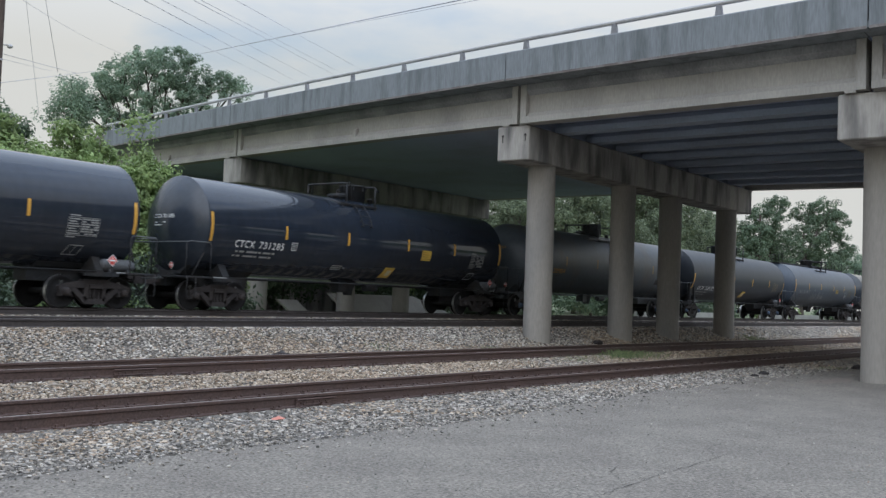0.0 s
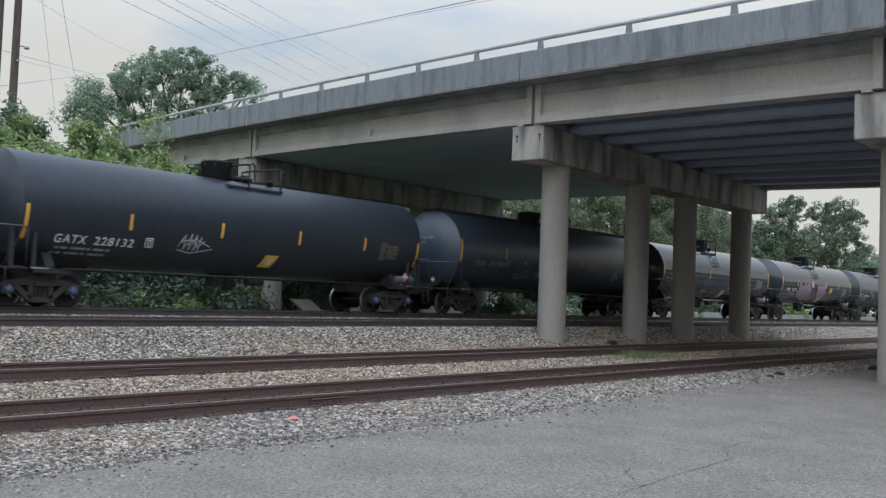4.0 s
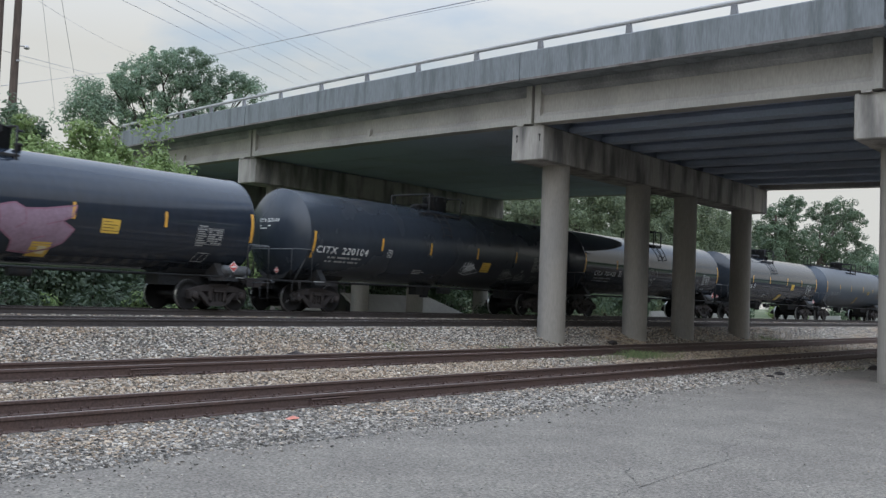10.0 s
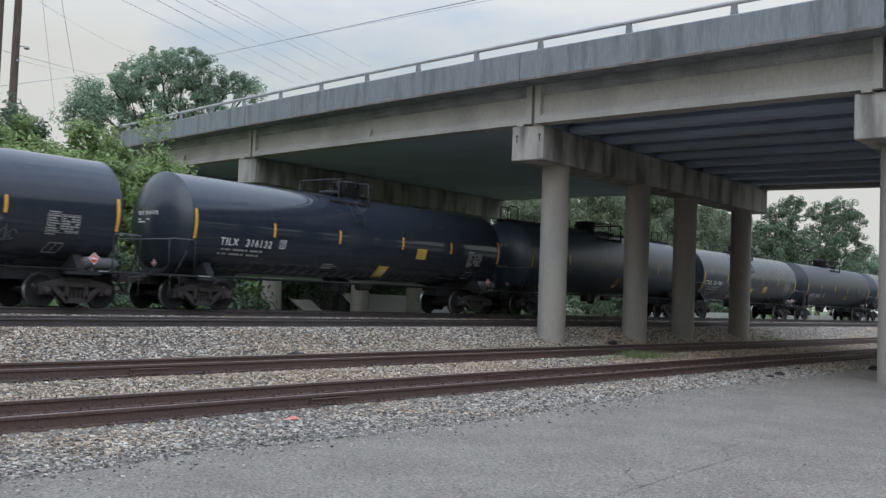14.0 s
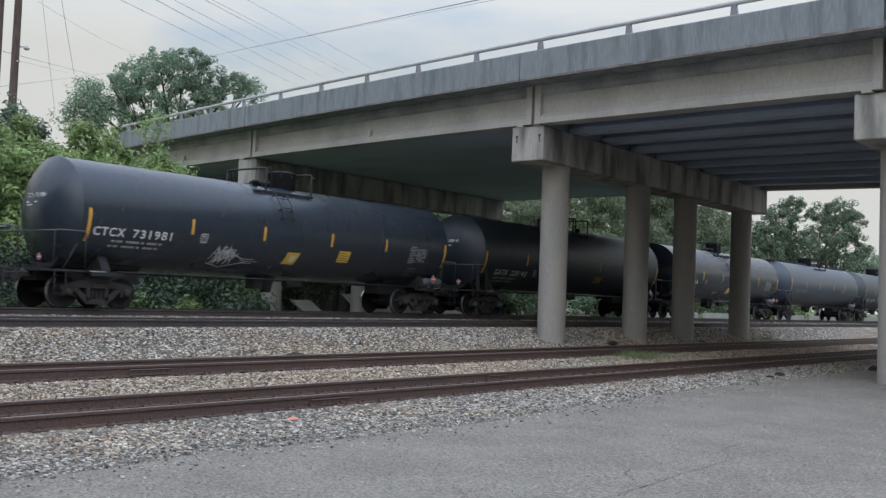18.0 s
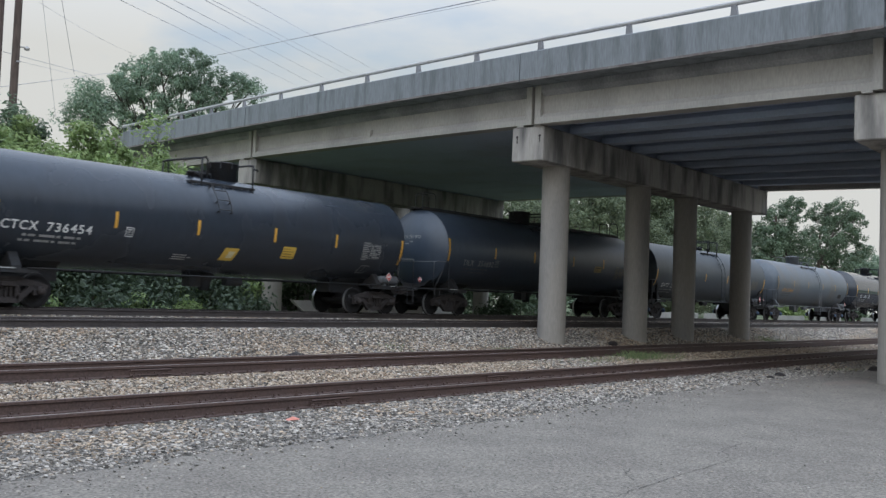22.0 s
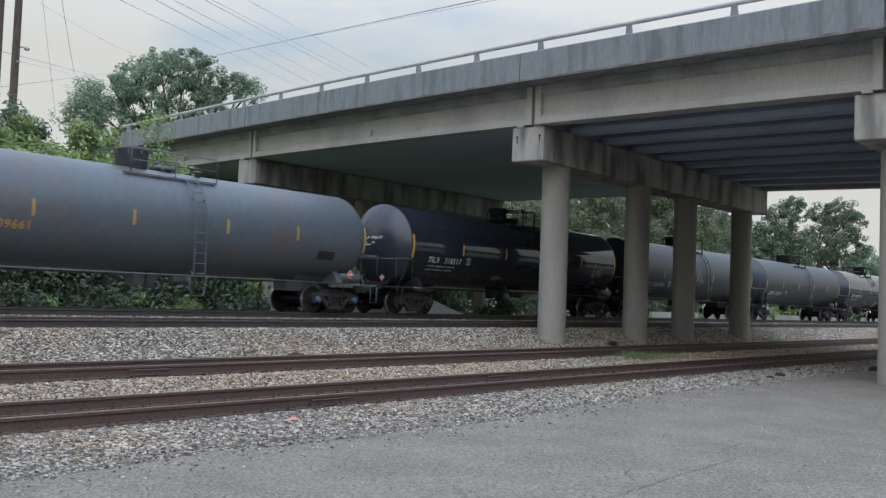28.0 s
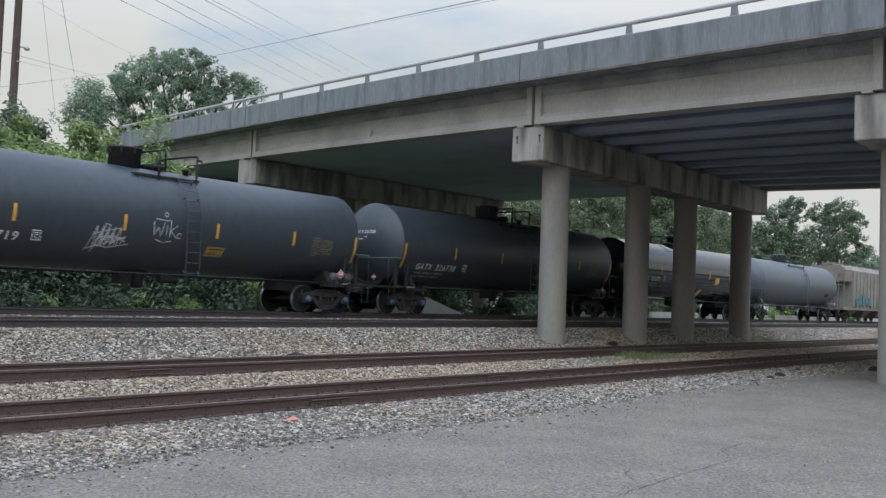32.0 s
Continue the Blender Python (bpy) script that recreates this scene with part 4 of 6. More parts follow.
def make_side_pipe(mat):
    b = Build()
    b.tube([(-6.6, -1.38, 1.03), (6.6, -1.38, 1.03)], 0.022, 6)
    b.tube([(-6.6, 1.38, 1.03), (6.6, 1.38, 1.03)], 0.022, 6)
    for x in (-6.4, 6.4):
        for s in (-1, 1):
            b.tube([(x, s * 1.38, 1.03), (x, s * 0.60, 1.03)], 0.02, 6)
    return b.mesh("side_sill_pipe", mat)


def make_belly(mat):
    b = Build()
    b.spin([(0.62, 0.0), (0.62, 0.16), (0.85, 0.20), (1.12, 0.32), (1.2, 0.32)], 16, "z")
    b.box(-0.7, -0.3, -0.2, 0.2, 0.72, 1.15)
    b.cyl((0.5, -0.35, 0.92), (1.15, -0.35, 0.92), 0.13, seg=12)
    return b.mesh("bottom_outlet", mat)


def make_cylinder(mat):
    b = Build()
    b.spin([(6.9, 0.0), (6.92, 0.13), (7.0, 0.17), (7.85, 0.17), (7.95, 0.13), (7.97, 0.0)], 18, "x", centre=(0, -1.08, 1.22))
    b.box(7.1, 7.16, -1.25, -0.9, 1.0, 1.1)
    b.box(7.7, 7.76, -1.25, -0.9, 1.0, 1.1)
    return b.mesh("air_reservoir", mat)


def make_placard(tilted):
    b = Build()
    h = 0.15 - 0.045 * tilted
    for k, (r, mi, d) in enumerate(((h * 1.25, 0, 0.0), (h * 1.12, 1, -0.004), (h * 0.95, 2, -0.008))):
        b.add([(-r, d, 0), (0, d, -r), (r, d, 0), (0, d, r)], [(0, 1, 2, 3)], mi)
    b.add([(-h * .6, -0.011, -h * .16), (h * .6, -0.011, -h * .16), (h * .6, -0.011, h * .16), (-h * .6, -0.011, h * .16)], [(0, 1, 2, 3)], 1)
    b.add([(-h * .16, -0.011, h * .3), (h * .16, -0.011, h * .3), (0, -0.011, h * .62)], [(0, 1, 2)], 1)
    b.box(-0.03, 0.03, 0.001, 0.02, -0.30, 0.0)
    return b.mesh("hazard_placard", "frame", "white", "red")


def make_tape(tall, style):
    b = Build()
    dz = {"matte": (-0.17, -0.36), "satin": (-0.12, -0.30)}.get(style, (0.0, 0.0))[tall]
    if tall:
        sheet(b, -0.05, 0.05, 2.11 + dz, 2.99 + dz, 0.007)
    else:
        sheet(b, -0.045, 0.045, 2.35 + dz, 2.79 + dz, 0.007)
    return b.mesh("reflective_strip", "oldtape" if style == "grey" else "tape")


def make_stencil(mat):
    """Test data table: a heading, lines of writing on one side and ruled boxes on the other."""
    b = Build()
    sheet(b, 0.04, 0.36, 2.47, 2.50, 0.007)
    for r in range(7):
        z = 1.985 + r * 0.064
        sheet(b, 0.03, 0.36 - 0.05 * (r % 3), z, z + 0.034, 0.007)
        for c in range(4):
            if (r + 2 * c) % 7:
                sheet(b, 0.42 + c * 0.128, 0.42 + c * 0.128 + 0.110, z, z + 0.042, 0.007)
    for z in (1.955, 2.43):
        sheet(b, 0.0, 0.94, z, z + 0.012, 0.007)
    for x in (0.0, 0.385, 0.93):
        sheet(b, x, x + 0.011, 1.967, 2.43, 0.007)
    sheet(b, 0.02, 0.30, 1.90, 1.93, 0.007)
    return b.mesh("data_stencil", mat)


def make_card_holder(mat):
    """A slanted outlined frame for waybill cards."""
    b = Build()
    stroke(b, [(-0.25, 1.45), (-0.15, 1.70), (0.27, 1.70), (0.17, 1.45), (-0.25, 1.45)], 0.022, 0.007)
    stroke(b, [(-0.03, 1.46), (0.06, 1.69)], 0.014, 0.007)
    return b.mesh("card_holder", mat)


def make_yellow(slant, mat="yellow", up=0.0):
    b = Build()
    if slant and mat == "dimyellow":
        sheet(b, -0.22, 0.22, 1.30 + up, 1.80 + up, 0.007, 0.12)
        sheet(b, -0.10, 0.14, 1.36 + up, 1.46 + up, 0.009, 0.03, 1)
        return b.mesh("inspection_sticker", mat, "paleyellow")
    if slant:
        sheet(b, -0.27, 0.27, 1.32 + up, 1.70 + up, 0.007, 0.10 * (up > 0))
        sheet(b, -0.06, 0.17, 1.40 + up, 1.60 + up, 0.009, 0.05 * (up > 0), 1)
        return b.mesh("inspection_sticker", mat, "paleyellow")
    if mat != "yellow" or up == 0.11:
        sheet(b, -0.33, 0.33, 2.05 + up, 2.33 + up, 0.007, 0.04 if mat != "yellow" else 0.0)
        sheet(b, -0.29, 0.27, 2.10 + up, 2.12 + up, 0.009, 0, 1)
        sheet(b, -0.29, 0.12, 2.16 + up, 2.175 + up, 0.009, 0, 1)
        sheet(b, -0.26, 0.28, 2.24 + up, 2.275 + up, 0.009, 0, 1)
        return b.mesh("warning_sign", mat, "ink")
    sheet(b, -0.28, 0.28, 2.05 + up, 2.43 + up, 0.007)
    for k, w in enumerate((0.5, 0.38, 0.46, 0.3)):
        sheet(b, -0.25, -0.25 + w, 2.11 + up + k * 0.08, 2.125 + up + k * 0.08, 0.009, 0, 1)
    return b.mesh("warning_sign", mat, "ink")


def make_c_box(mat):
    b = Build()
    for x0, x1, z0, z1 in ((-0.12, 0.12, 2.02, 2.04), (-0.12, 0.12, 2.26, 2.28), (-0.12, -0.10, 2.04, 2.26), (0.10, 0.12, 2.04, 2.26), (-0.06, 0.06, 2.20, 2.225)):
        sheet(b, x0, x1, z0, z1, 0.007)
    v, f = lettering("C", 0.10)
    b.add([skin(-0.045 + x, 2.07 + z, 0.007) for x, z in v], f)
    return b.mesh("plate_letter_box", mat)


def make_small_print(mat, dense):
    b = Build()
    for r, z in enumerate((1.62, 1.56, 1.50)[: 2 + dense]):
        bars(b, 0.0, z, (0.5, 0.14)[: 1 + r % 2] or (0.5,), 0.03, 0.04)
    return b.mesh("small_print", mat)


def make_limits(mat, x0, z0):
    b = Build()
    bars(b, x0, z0 - 0.16, (0.11, 0.20, 0.0, 0.44, 0.10, 0.0, 0.32, 0.12), 0.06, 0.05)
    bars(b, x0 - 0.06, z0 - 0.29, (0.11, 0.15, 0.0, 0.42, 0.10, 0.0, 0.32, 0.12), 0.055, 0.055)
    return b.mesh("load_limit_print", mat)


def flat_fill(b, ring, lift, mi=0, row=0.06):
    """Fills an outline drawn on the tank's side with one sheet that follows its curve."""
    bm = bmesh.new()
    bm.faces.new([bm.verts.new((x, 0.0, z)) for x, z in ring])
    bmesh.ops.triangulate(bm, faces=bm.faces[:])
    z = min(p[1] for p in ring) + row
    while z < max(p[1] for p in ring):
        bmesh.ops.bisect_plane(bm, geom=bm.verts[:] + bm.edges[:] + bm.faces[:], plane_co=(0.0, 0.0, z), plane_no=(0.0, 0.0, 1.0))
        z += row
    bm.verts.index_update()
    b.add([skin(v.co.x, v.co.z, lift) for v in bm.verts], [tuple(v.index for v in f.verts) for f in bm.faces], mi)
    bm.free()


def make_pink(ring):
    """The pale pink body of a graffiti piece."""
    b = Build()
    flat_fill(b, ring, 0.006)
    return b.mesh("graffiti_piece", "pink")


def make_edge(ring, veins):
    """Its hot pink edge and a few inner lines."""
    b = Build()
    stroke(b, ring + ring[:1], 0.042, 0.0105)
    for pts in veins:
        stroke(b, pts, 0.028, 0.012)
    return b.mesh("graffiti_outline", "hotpink")


PINK_WING = [(-4.25, 2.68), (-3.5, 2.38), (-3.1, 2.66), (-2.88, 2.66), (-2.77, 2.42), (-2.35, 2.68), (-2.07, 2.68), (-2.0, 2.43), (-1.68, 2.25), (-1.65, 2.02), (-2.0, 1.92), (-1.35, 1.77), (-0.6, 1.61),
             (-1.25, 1.44), (-2.15, 1.48), (-2.5, 1.41), (-3.35, 1.56), (-3.95, 1.62), (-4.6, 1.8), (-4.5, 2.0), (-4.08, 2.06), (-4.2, 2.36)]
PINK_STAR = [(-0.43, 2.53), (0.0, 2.63), (0.28, 2.5), (0.85, 2.55), (1.7, 2.7), (1.6, 2.4), (1.33, 2.27), (1.7, 2.07), (1.5, 1.72), (1.2, 1.54), (0.66, 1.4), (0.15, 1.44), (0.1, 1.7), (-0.33, 1.97), (-0.35, 2.26)]
PINK_VEINS = [[(-3.5, 2.38), (-3.2, 2.05), (-2.8, 1.95)], [(-2.77, 2.42), (-2.5, 2.2)], [(-2.0, 1.92), (-2.4, 2.02), (-2.7, 1.75)], [(-3.4, 1.75), (-2.9, 1.66)]]
STAR_VEINS = [[(0.28, 2.5), (0.35, 2.15), (0.1, 2.0)], [(1.33, 2.27), (0.9, 2.15)], [(0.6, 1.75), (0.95, 1.85)]]


def make_bell():
    """A small white figure with a pink tail, sprayed beside the pink piece."""
    b = Build()
    flat_fill(b, [(-1.62, 2.38), (-1.18, 2.40), (-1.30, 2.66), (-1.46, 2.86), (-1.55, 2.84), (-1.50, 2.62)], 0.006)
    stroke(b, [(-1.36, 2.36), (-1.28, 2.1), (-1.18, 1.92)], 0.045, 0.0085, 1)
    return b.mesh("graffiti_figure", "silver", "hotpink")


def stroke(b, pts, w, lift=0.008, mi=0):
    """A line of spray paint along points on the tank's side."""
    fine = []
    for (xa, za), (xb, zb) in zip(pts, pts[1:]):
        k = max(2, int(math.hypot(xb - xa, zb - za) / 0.08))
        fine += [(xa + (xb - xa) * i / k, za + (zb - za) * i / k) for i in range(k)]
    fine.append(pts[-1])
    v = []
    for i, (x, z) in enumerate(fine):
        xa, za = fine[max(0, i - 1)]
        xb, zb = fine[min(len(fine) - 1, i + 1)]
        d = math.hypot(xb - xa, zb - za) or 1
        nx, nz = -(zb - za) / d * w / 2, (xb - xa) / d * w / 2
        v += [skin(x + nx, z + nz, lift), skin(x - nx, z - nz, lift)]
    b.add(v, [(2 * i, 2 * i + 1, 2 * i + 3, 2 * i + 2) for i in range(len(fine) - 1)], mi)


def arc(cx, cz, rx, rz, a0, a1, k=16):
    return [(cx + rx * math.cos(radians(a0 + (a1 - a0) * i / k)), cz + rz * math.sin(radians(a0 + (a1 - a0) * i / k))) for i in range(k + 1)]


def make_drawn_tag(kind, x, z, k, mat):
    """Tags drawn by hand in thin lines: a cursive word under a star, a face in loops, a crossed-out zigzag or a crowned word."""
    b = Build()
    lines = {
        "cursive": [arc(-0.45, -0.05, 0.16, 0.16, 60, 250) + arc(-0.42, -0.22, 0.2, 0.1, 90, -120), [(-0.25, 0.2), (-0.28, -0.25), (-0.12, -0.2), (0.0, 0.05), (0.02, -0.3), (0.14, 0.02)],
                    arc(0.22, -0.08, 0.12, 0.18, 180, -150), [(0.25, 0.25), (0.3, -0.3), (0.45, -0.1)], arc(0.55, -0.06, 0.12, 0.14, 0, 300), [(-0.6, -0.3), (0.0, -0.34), (0.65, -0.22)],
                    [(-0.1, 0.3), (0.0, 0.52), (0.06, 0.28), (-0.12, 0.42), (0.12, 0.42), (-0.1, 0.3)]],
        "face": [arc(-0.15, 0.0, 0.42, 0.56, 40, 330), arc(-0.1, 0.2, 0.2, 0.26, -60, 230), arc(-0.15, -0.12, 0.3, 0.12, 30, 340), arc(0.02, -0.22, 0.26, 0.24, 200, -60), arc(0.42, 0.26, 0.16, 0.24, -120, 200),
                 [(-0.35, -0.3), (0.5, -0.26)], [(-0.28, -0.24), (0.1, -0.05), (0.4, 0.1)], [(-0.22, 0.3), (-0.05, 0.22), (-0.12, 0.08)]],
        "zigzag": [[(-0.5 + 0.09 * i + (0.12 if i % 2 else 0.0), 0.34 if i % 2 else -0.34 + 0.02 * i) for i in range(11)], [(-0.5, -0.3), (0.1, -0.1), (0.62, 0.06)], [(-0.4, 0.1), (0.0, 0.22), (0.4, 0.3)],
                   [(0.3, -0.05), (0.62, 0.1), (0.5, -0.12)], [(-0.3, -0.38), (-0.05, 0.4), (0.1, 0.36)]],
        "crown": [[(-0.45, 0.22), (-0.40, -0.22), (-0.26, 0.06), (-0.14, -0.24), (-0.06, 0.2)], [(0.05, 0.12), (0.06, -0.2)], [(0.18, 0.3), (0.2, -0.24)], [(0.44, 0.14), (0.2, -0.04), (0.46, -0.26)], arc(0.55, -0.18, 0.08, 0.08, 20, 320),
                  [(-0.3, -0.34), (0.0, -0.42), (0.3, -0.36)], [(-0.4, 0.3), (0.1, 0.26)], arc(0.0, 0.46, 0.06, 0.07, 0, 340)],
        "spikes": [[(-0.5, -0.1), (-0.32, 0.25), (-0.3, -0.2), (-0.1, 0.3), (-0.12, -0.22), (0.08, 0.28), (0.06, -0.24), (0.26, 0.22), (0.22, -0.2)], [(-0.5, -0.2), (0.0, -0.28), (0.75, -0.12)], [(-0.45, 0.05), (0.1, 0.12), (0.6, -0.05)],
                   [(-0.2, -0.05), (0.0, 0.1), (0.2, -0.1), (0.4, 0.1)]],
    }[kind]
    for pts in lines:
        stroke(b, [(x + p * k, z + q * k) for p, q in pts], 0.026, 0.008)
    return b.mesh("graffiti_tag", mat)


STYLE = {
    "gloss": ("gloss", "frame", "white", "glossy black tank car with white lettering"),
    "satin": ("satin", "frame", "white", "black tank car with white lettering and full top railing"),
    "matte": ("matte", "frame", "white", "dull black tank car with white lettering and side ladder"),
    "coal": ("coal", "frame", "white", "flat black tank car with white lettering and side ladder"),
    "blue": ("blue", "frame", "pale", "faded blue-black insulated tank car with roof walkway"),
    "grey": ("grey", "framegrey", "orange", "weathered grey tank car with orange lettering and rust stains"),
}
SETS, CARS = [], []
OFFSETS = (0.1, 0.2, 0.12, -0.07, 0.07, 0.01, 0.12, 0.13, -0.07, -0.07, -0.02, 0.01, 0.17, 0.12, 0.37, 0.31, 0.38, 0.45, 0.46, 0.54, 0.55, 0.55, 0.55)


def tank_car(mark, style, drawn=(), pinks=(), sign=True, sticker=True, tapes=True, extra="", fittings="", patch=0.0):
    paint, fr, ink, label = STYLE[style]
    has_ladder = style != "coal"
    if style == "coal":
        style = "matte"
    if not mark and style == "grey":
        label = "plain blue-grey tank car with rounded ends"
    car = new("tank_car")
    tagged(car, label + extra, "tank car", "freight train cars")
    low = style == "matte"
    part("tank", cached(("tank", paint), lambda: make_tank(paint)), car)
    for s in (0, 180):
        part("draft_sill", cached(("sill", fr), lambda: make_sill(fr)), car, "", pose(0, 0, 0, 0, 0, s))
        part("coupler", cached("coupler", lambda: make_coupler("truck")), car, "rusty knuckle coupler", pose(8.1 if s == 0 else -8.1, 0, 0, 0, 0, s))
        part("brake_hose", cached("hose", lambda: make_hose("frame")), car, "black rubber air hose", pose(0, 0, 0, 0, 0, s))
        part("end_platform", cached(("endp", fr), lambda: make_end_platform(fr)), car, "", pose(0, 0, 0, 0, 0, s))
        for nm, me in cached(("endr", fr), lambda: make_end_rail("grab")):
            part(nm, me, car, "", pose(0, 0, 0, 0, 0, s))
        part("hazard_placard", cached("placard", lambda: make_placard(0)), car, "red and white diamond placard", pose(7.02 if s == 0 else -7.02, -1.50 if s == 0 else 1.50, 1.34, 0, 0, s))
        part("hazard_placard", cached("placard_end", lambda: make_placard(1)), car, "red and white diamond placard", pose(8.53 if s == 0 else -8.53, 0.75 if s == 0 else -0.75, 1.34, 0, 0, 90 if s == 0 else -90))
    for x0, x1 in ((7.25, 7.98), (-7.43, -6.93)):
        part("sill_stripe", cached(("stripe", x0), lambda: Build().box(x0, x1, -1.376, -1.363, 1.0, 1.03).mesh("sill_stripe", "pale")), car, "pale reflective stripe")
    part("side_sill_pipe", cached(("pipe", fr), lambda: make_side_pipe(fr)), car)
    part("bottom_outlet", cached(("belly", fr), lambda: make_belly(fr)), car)
    part("air_reservoir", cached(("resv", fr), lambda: make_cylinder("framegrey")), car, "pale grey air reservoir")
    top = fittings or style                 # on some glossy cars the platform lies past the valve housing
    p0, p1 = {"shifted": (-0.51, 1.19), "loops": (-1.68, 1.55), "gloss": (-1.61, 0.33), "satin": (-1.5, 1.05), "matte": (-0.95, 1.33), "blue": (-1.26, 1.25), "grey": (-1.68, 1.55)}[top]
    for s in (-1, 1):
        beam, rest = cached(("plat", top, fr, s), lambda: make_platform(p0, p1, fr, s))
        board = part("top_platform", beam, car)
        for nm, me in rest:
            part(nm, me, board)
    for nm, me in cached(("guard", top), lambda: make_guard(p0 + 0.2, p1, fr, 0.72) if top == "grey" else make_loop_guard(p0 + {"satin": 0.45, "blue": 1.11, "shifted": 0.85, "matte": 0.85, "loops": 0.98}.get(top, 0.31), p1 - {"shifted": 0.0}.get(top, 0.10), fr)):
        part(nm, me, car)
    part("valve_housing", cached(("man", fr, top == "shifted"), lambda: make_manway(fr, 0.38 if top == "shifted" else 0.46)), car, "", pose({"gloss": 0.06, "satin": 0.50, "grey": -0.83, "loops": 0.30, "blue": -0.75, "matte": -0.62, "shifted": -0.22}.get(top, -0.35), 0, 0))
    part("manway_hatch", cached(("hatch", fr), lambda: make_hatch(fr)), car, "", pose({"gloss": -0.76, "satin": -0.42, "grey": 0.25, "loops": -0.55, "matte": 0.35, "shifted": 0.70}.get(top, 0.85), 0, 0))
    part("vent_valve", cached(("vent", fr), lambda: make_vent(fr)), car, "", pose({"gloss": 0.58, "satin": -1.0, "shifted": -0.55}.get(top, 1.25), -0.40, 0))
    if top == "shifted":
        part("ladder", cached("lad_t", lambda: make_ladder(0.25, 0.72, 3.05, fr)), car)
    elif style == "gloss":
        part("ladder", cached("lad_g", lambda: make_ladder(-1.0, -0.53, 3.05, fr)), car)
    elif style == "grey":
        part("ladder_step", cached("lad_step", lambda: Build().tube([(0.20, -1.60, 1.02), (0.32, -1.60, 0.46), (0.74, -1.60, 0.46), (0.86, -1.60, 1.02)], 0.018, 6).mesh("ladder_step", fr)), car)
        part("ladder", cached("lad_u", lambda: make_ladder(0.33, 0.74, 1.0, paint)), car)
    elif style == "matte":
        if has_ladder:
            part("ladder", cached(("lad_m", paint), lambda: make_ladder(0.50, 0.98, 1.0, paint)), car)
    elif style == "satin":
        part("ladder", cached("lad_s", lambda: make_ladder(-0.80, -0.32, 2.95, fr)), car)
    else:
        part("roof_walkway", cached("walkway", lambda: make_walkway(fr)), car)
        for x, y in ((-7.6, -0.3), (-7.3, 0.3), (7.5, -0.3), (7.5, 0.3)):
            part("walkway_hoop", cached("walkhoop", lambda: make_walk_hoop(fr)), car, "", pose(x, y, 0))
    spots = {"satin": (-7.58, -4.22, -1.46, 1.53, 4.28, 7.68), "matte": (-7.68, -4.65, -1.48, 1.70, 4.80, 7.68), "blue": (-7.71, -4.62, -1.68, 1.60, 4.40, 7.67)}.get(style, (-7.68, -4.62, -1.66, 1.62, 4.5, 7.68))
    for k, x in enumerate(spots if tapes else ()):
        tall = k in (0, 5)
        part("reflective_strip", cached(("tape", tall, style), lambda: make_tape(tall, style)), car, "yellow reflective strip", pose(x, 0, 0))
    z0 = 1.72 if low else 2.0
    tx = {"matte": -6.80, "satin": -7.42}.get(style, -6.70)
    wide = {"matte": 2.38, "satin": 2.52}.get(style, 2.05)
    h = 0.225 if style == "satin" else 0.215
    if mark:
        words = "orange stencilled lettering" if ink == "orange" else "white stencilled lettering"
        part("lettering", side_text(mark[:4], tx, z0, h, wide * (0.34 if mark[0] == "T" else 0.39), ink), car, words)
        part("lettering", side_text(mark[5:], tx + wide * 0.49, z0, h, wide * 0.51, ink), car, words)
        part("end_lettering", end_text(mark, 0.45, 2.78 if style == "gloss" else 2.96, 0.115, 0.95, ink), car)
        part("load_limit_print", cached(("lim", style), lambda: make_limits("dim" if style in ("grey", "blue") else "pale", tx + (0.62 if style == "satin" else 0.1), z0)), car)
    if style != "grey":
        part("plate_letter_box", cached(("cbox", ink), lambda: make_c_box(ink if ink != "orange" else "pale")), car, "", pose({"satin": -3.76, "matte": -4.02, "blue": -4.42}.get(style, -4.2), 0, -0.28 if low else 0))
        part("data_stencil", cached(("sten", style in ("blue", "matte")), lambda: make_stencil("bronze" if style in ("blue", "matte") else "pale")), car, "", pose(5.63, 0, 0.0))
    else:
        b = Build()
        sheet(b, 5.05 + patch, 5.85 + patch, 1.80, 2.08, 0.007)
        part("overpainted_patch", b.mesh("overpainted_patch", "ink"), car, "dark overpainted patch")
        if mark:
            part("data_stencil", cached("sten_grey", lambda: make_stencil("dim")), car, "", pose(6.12, 0, 0.10))
    if sign:
        at = {"matte": 1.78, "satin": 2.25, "blue": 2.50}.get(style, 2.75) if sign is True else sign
        dull = style in ("matte", "blue")
        up = {"matte": -0.40, "satin": -0.31, "blue": 0.11}.get(style, 0.0)
        part("warning_sign", cached(("ywarn", style), lambda: make_yellow(False, "dimyellow" if dull else "yellow", up)), car, "faded yellow warning sign" if dull else "yellow warning sign", pose(at, 0, 0))
    if sticker == "faded":
        part("inspection_sticker", cached("yfaded", lambda: make_yellow(True, "dimyellow", 0.12)), car, "faded yellow sticker", pose(0.30, 0, 0))
    elif sticker == "bright":
        part("inspection_sticker", cached(("ystick", "bright"), lambda: make_yellow(True, "yellow", 0.08)), car, "yellow and white sticker", pose(0.70, 0, 0))
    if sticker is True and style in ("gloss", "satin"):
        part("inspection_sticker", cached(("ystick", style), lambda: make_yellow(True, "yellow", 0.0 if style == "gloss" else 0.24)), car, "yellow and white sticker", pose(0.95 if style == "gloss" else -0.10, 0, 0))
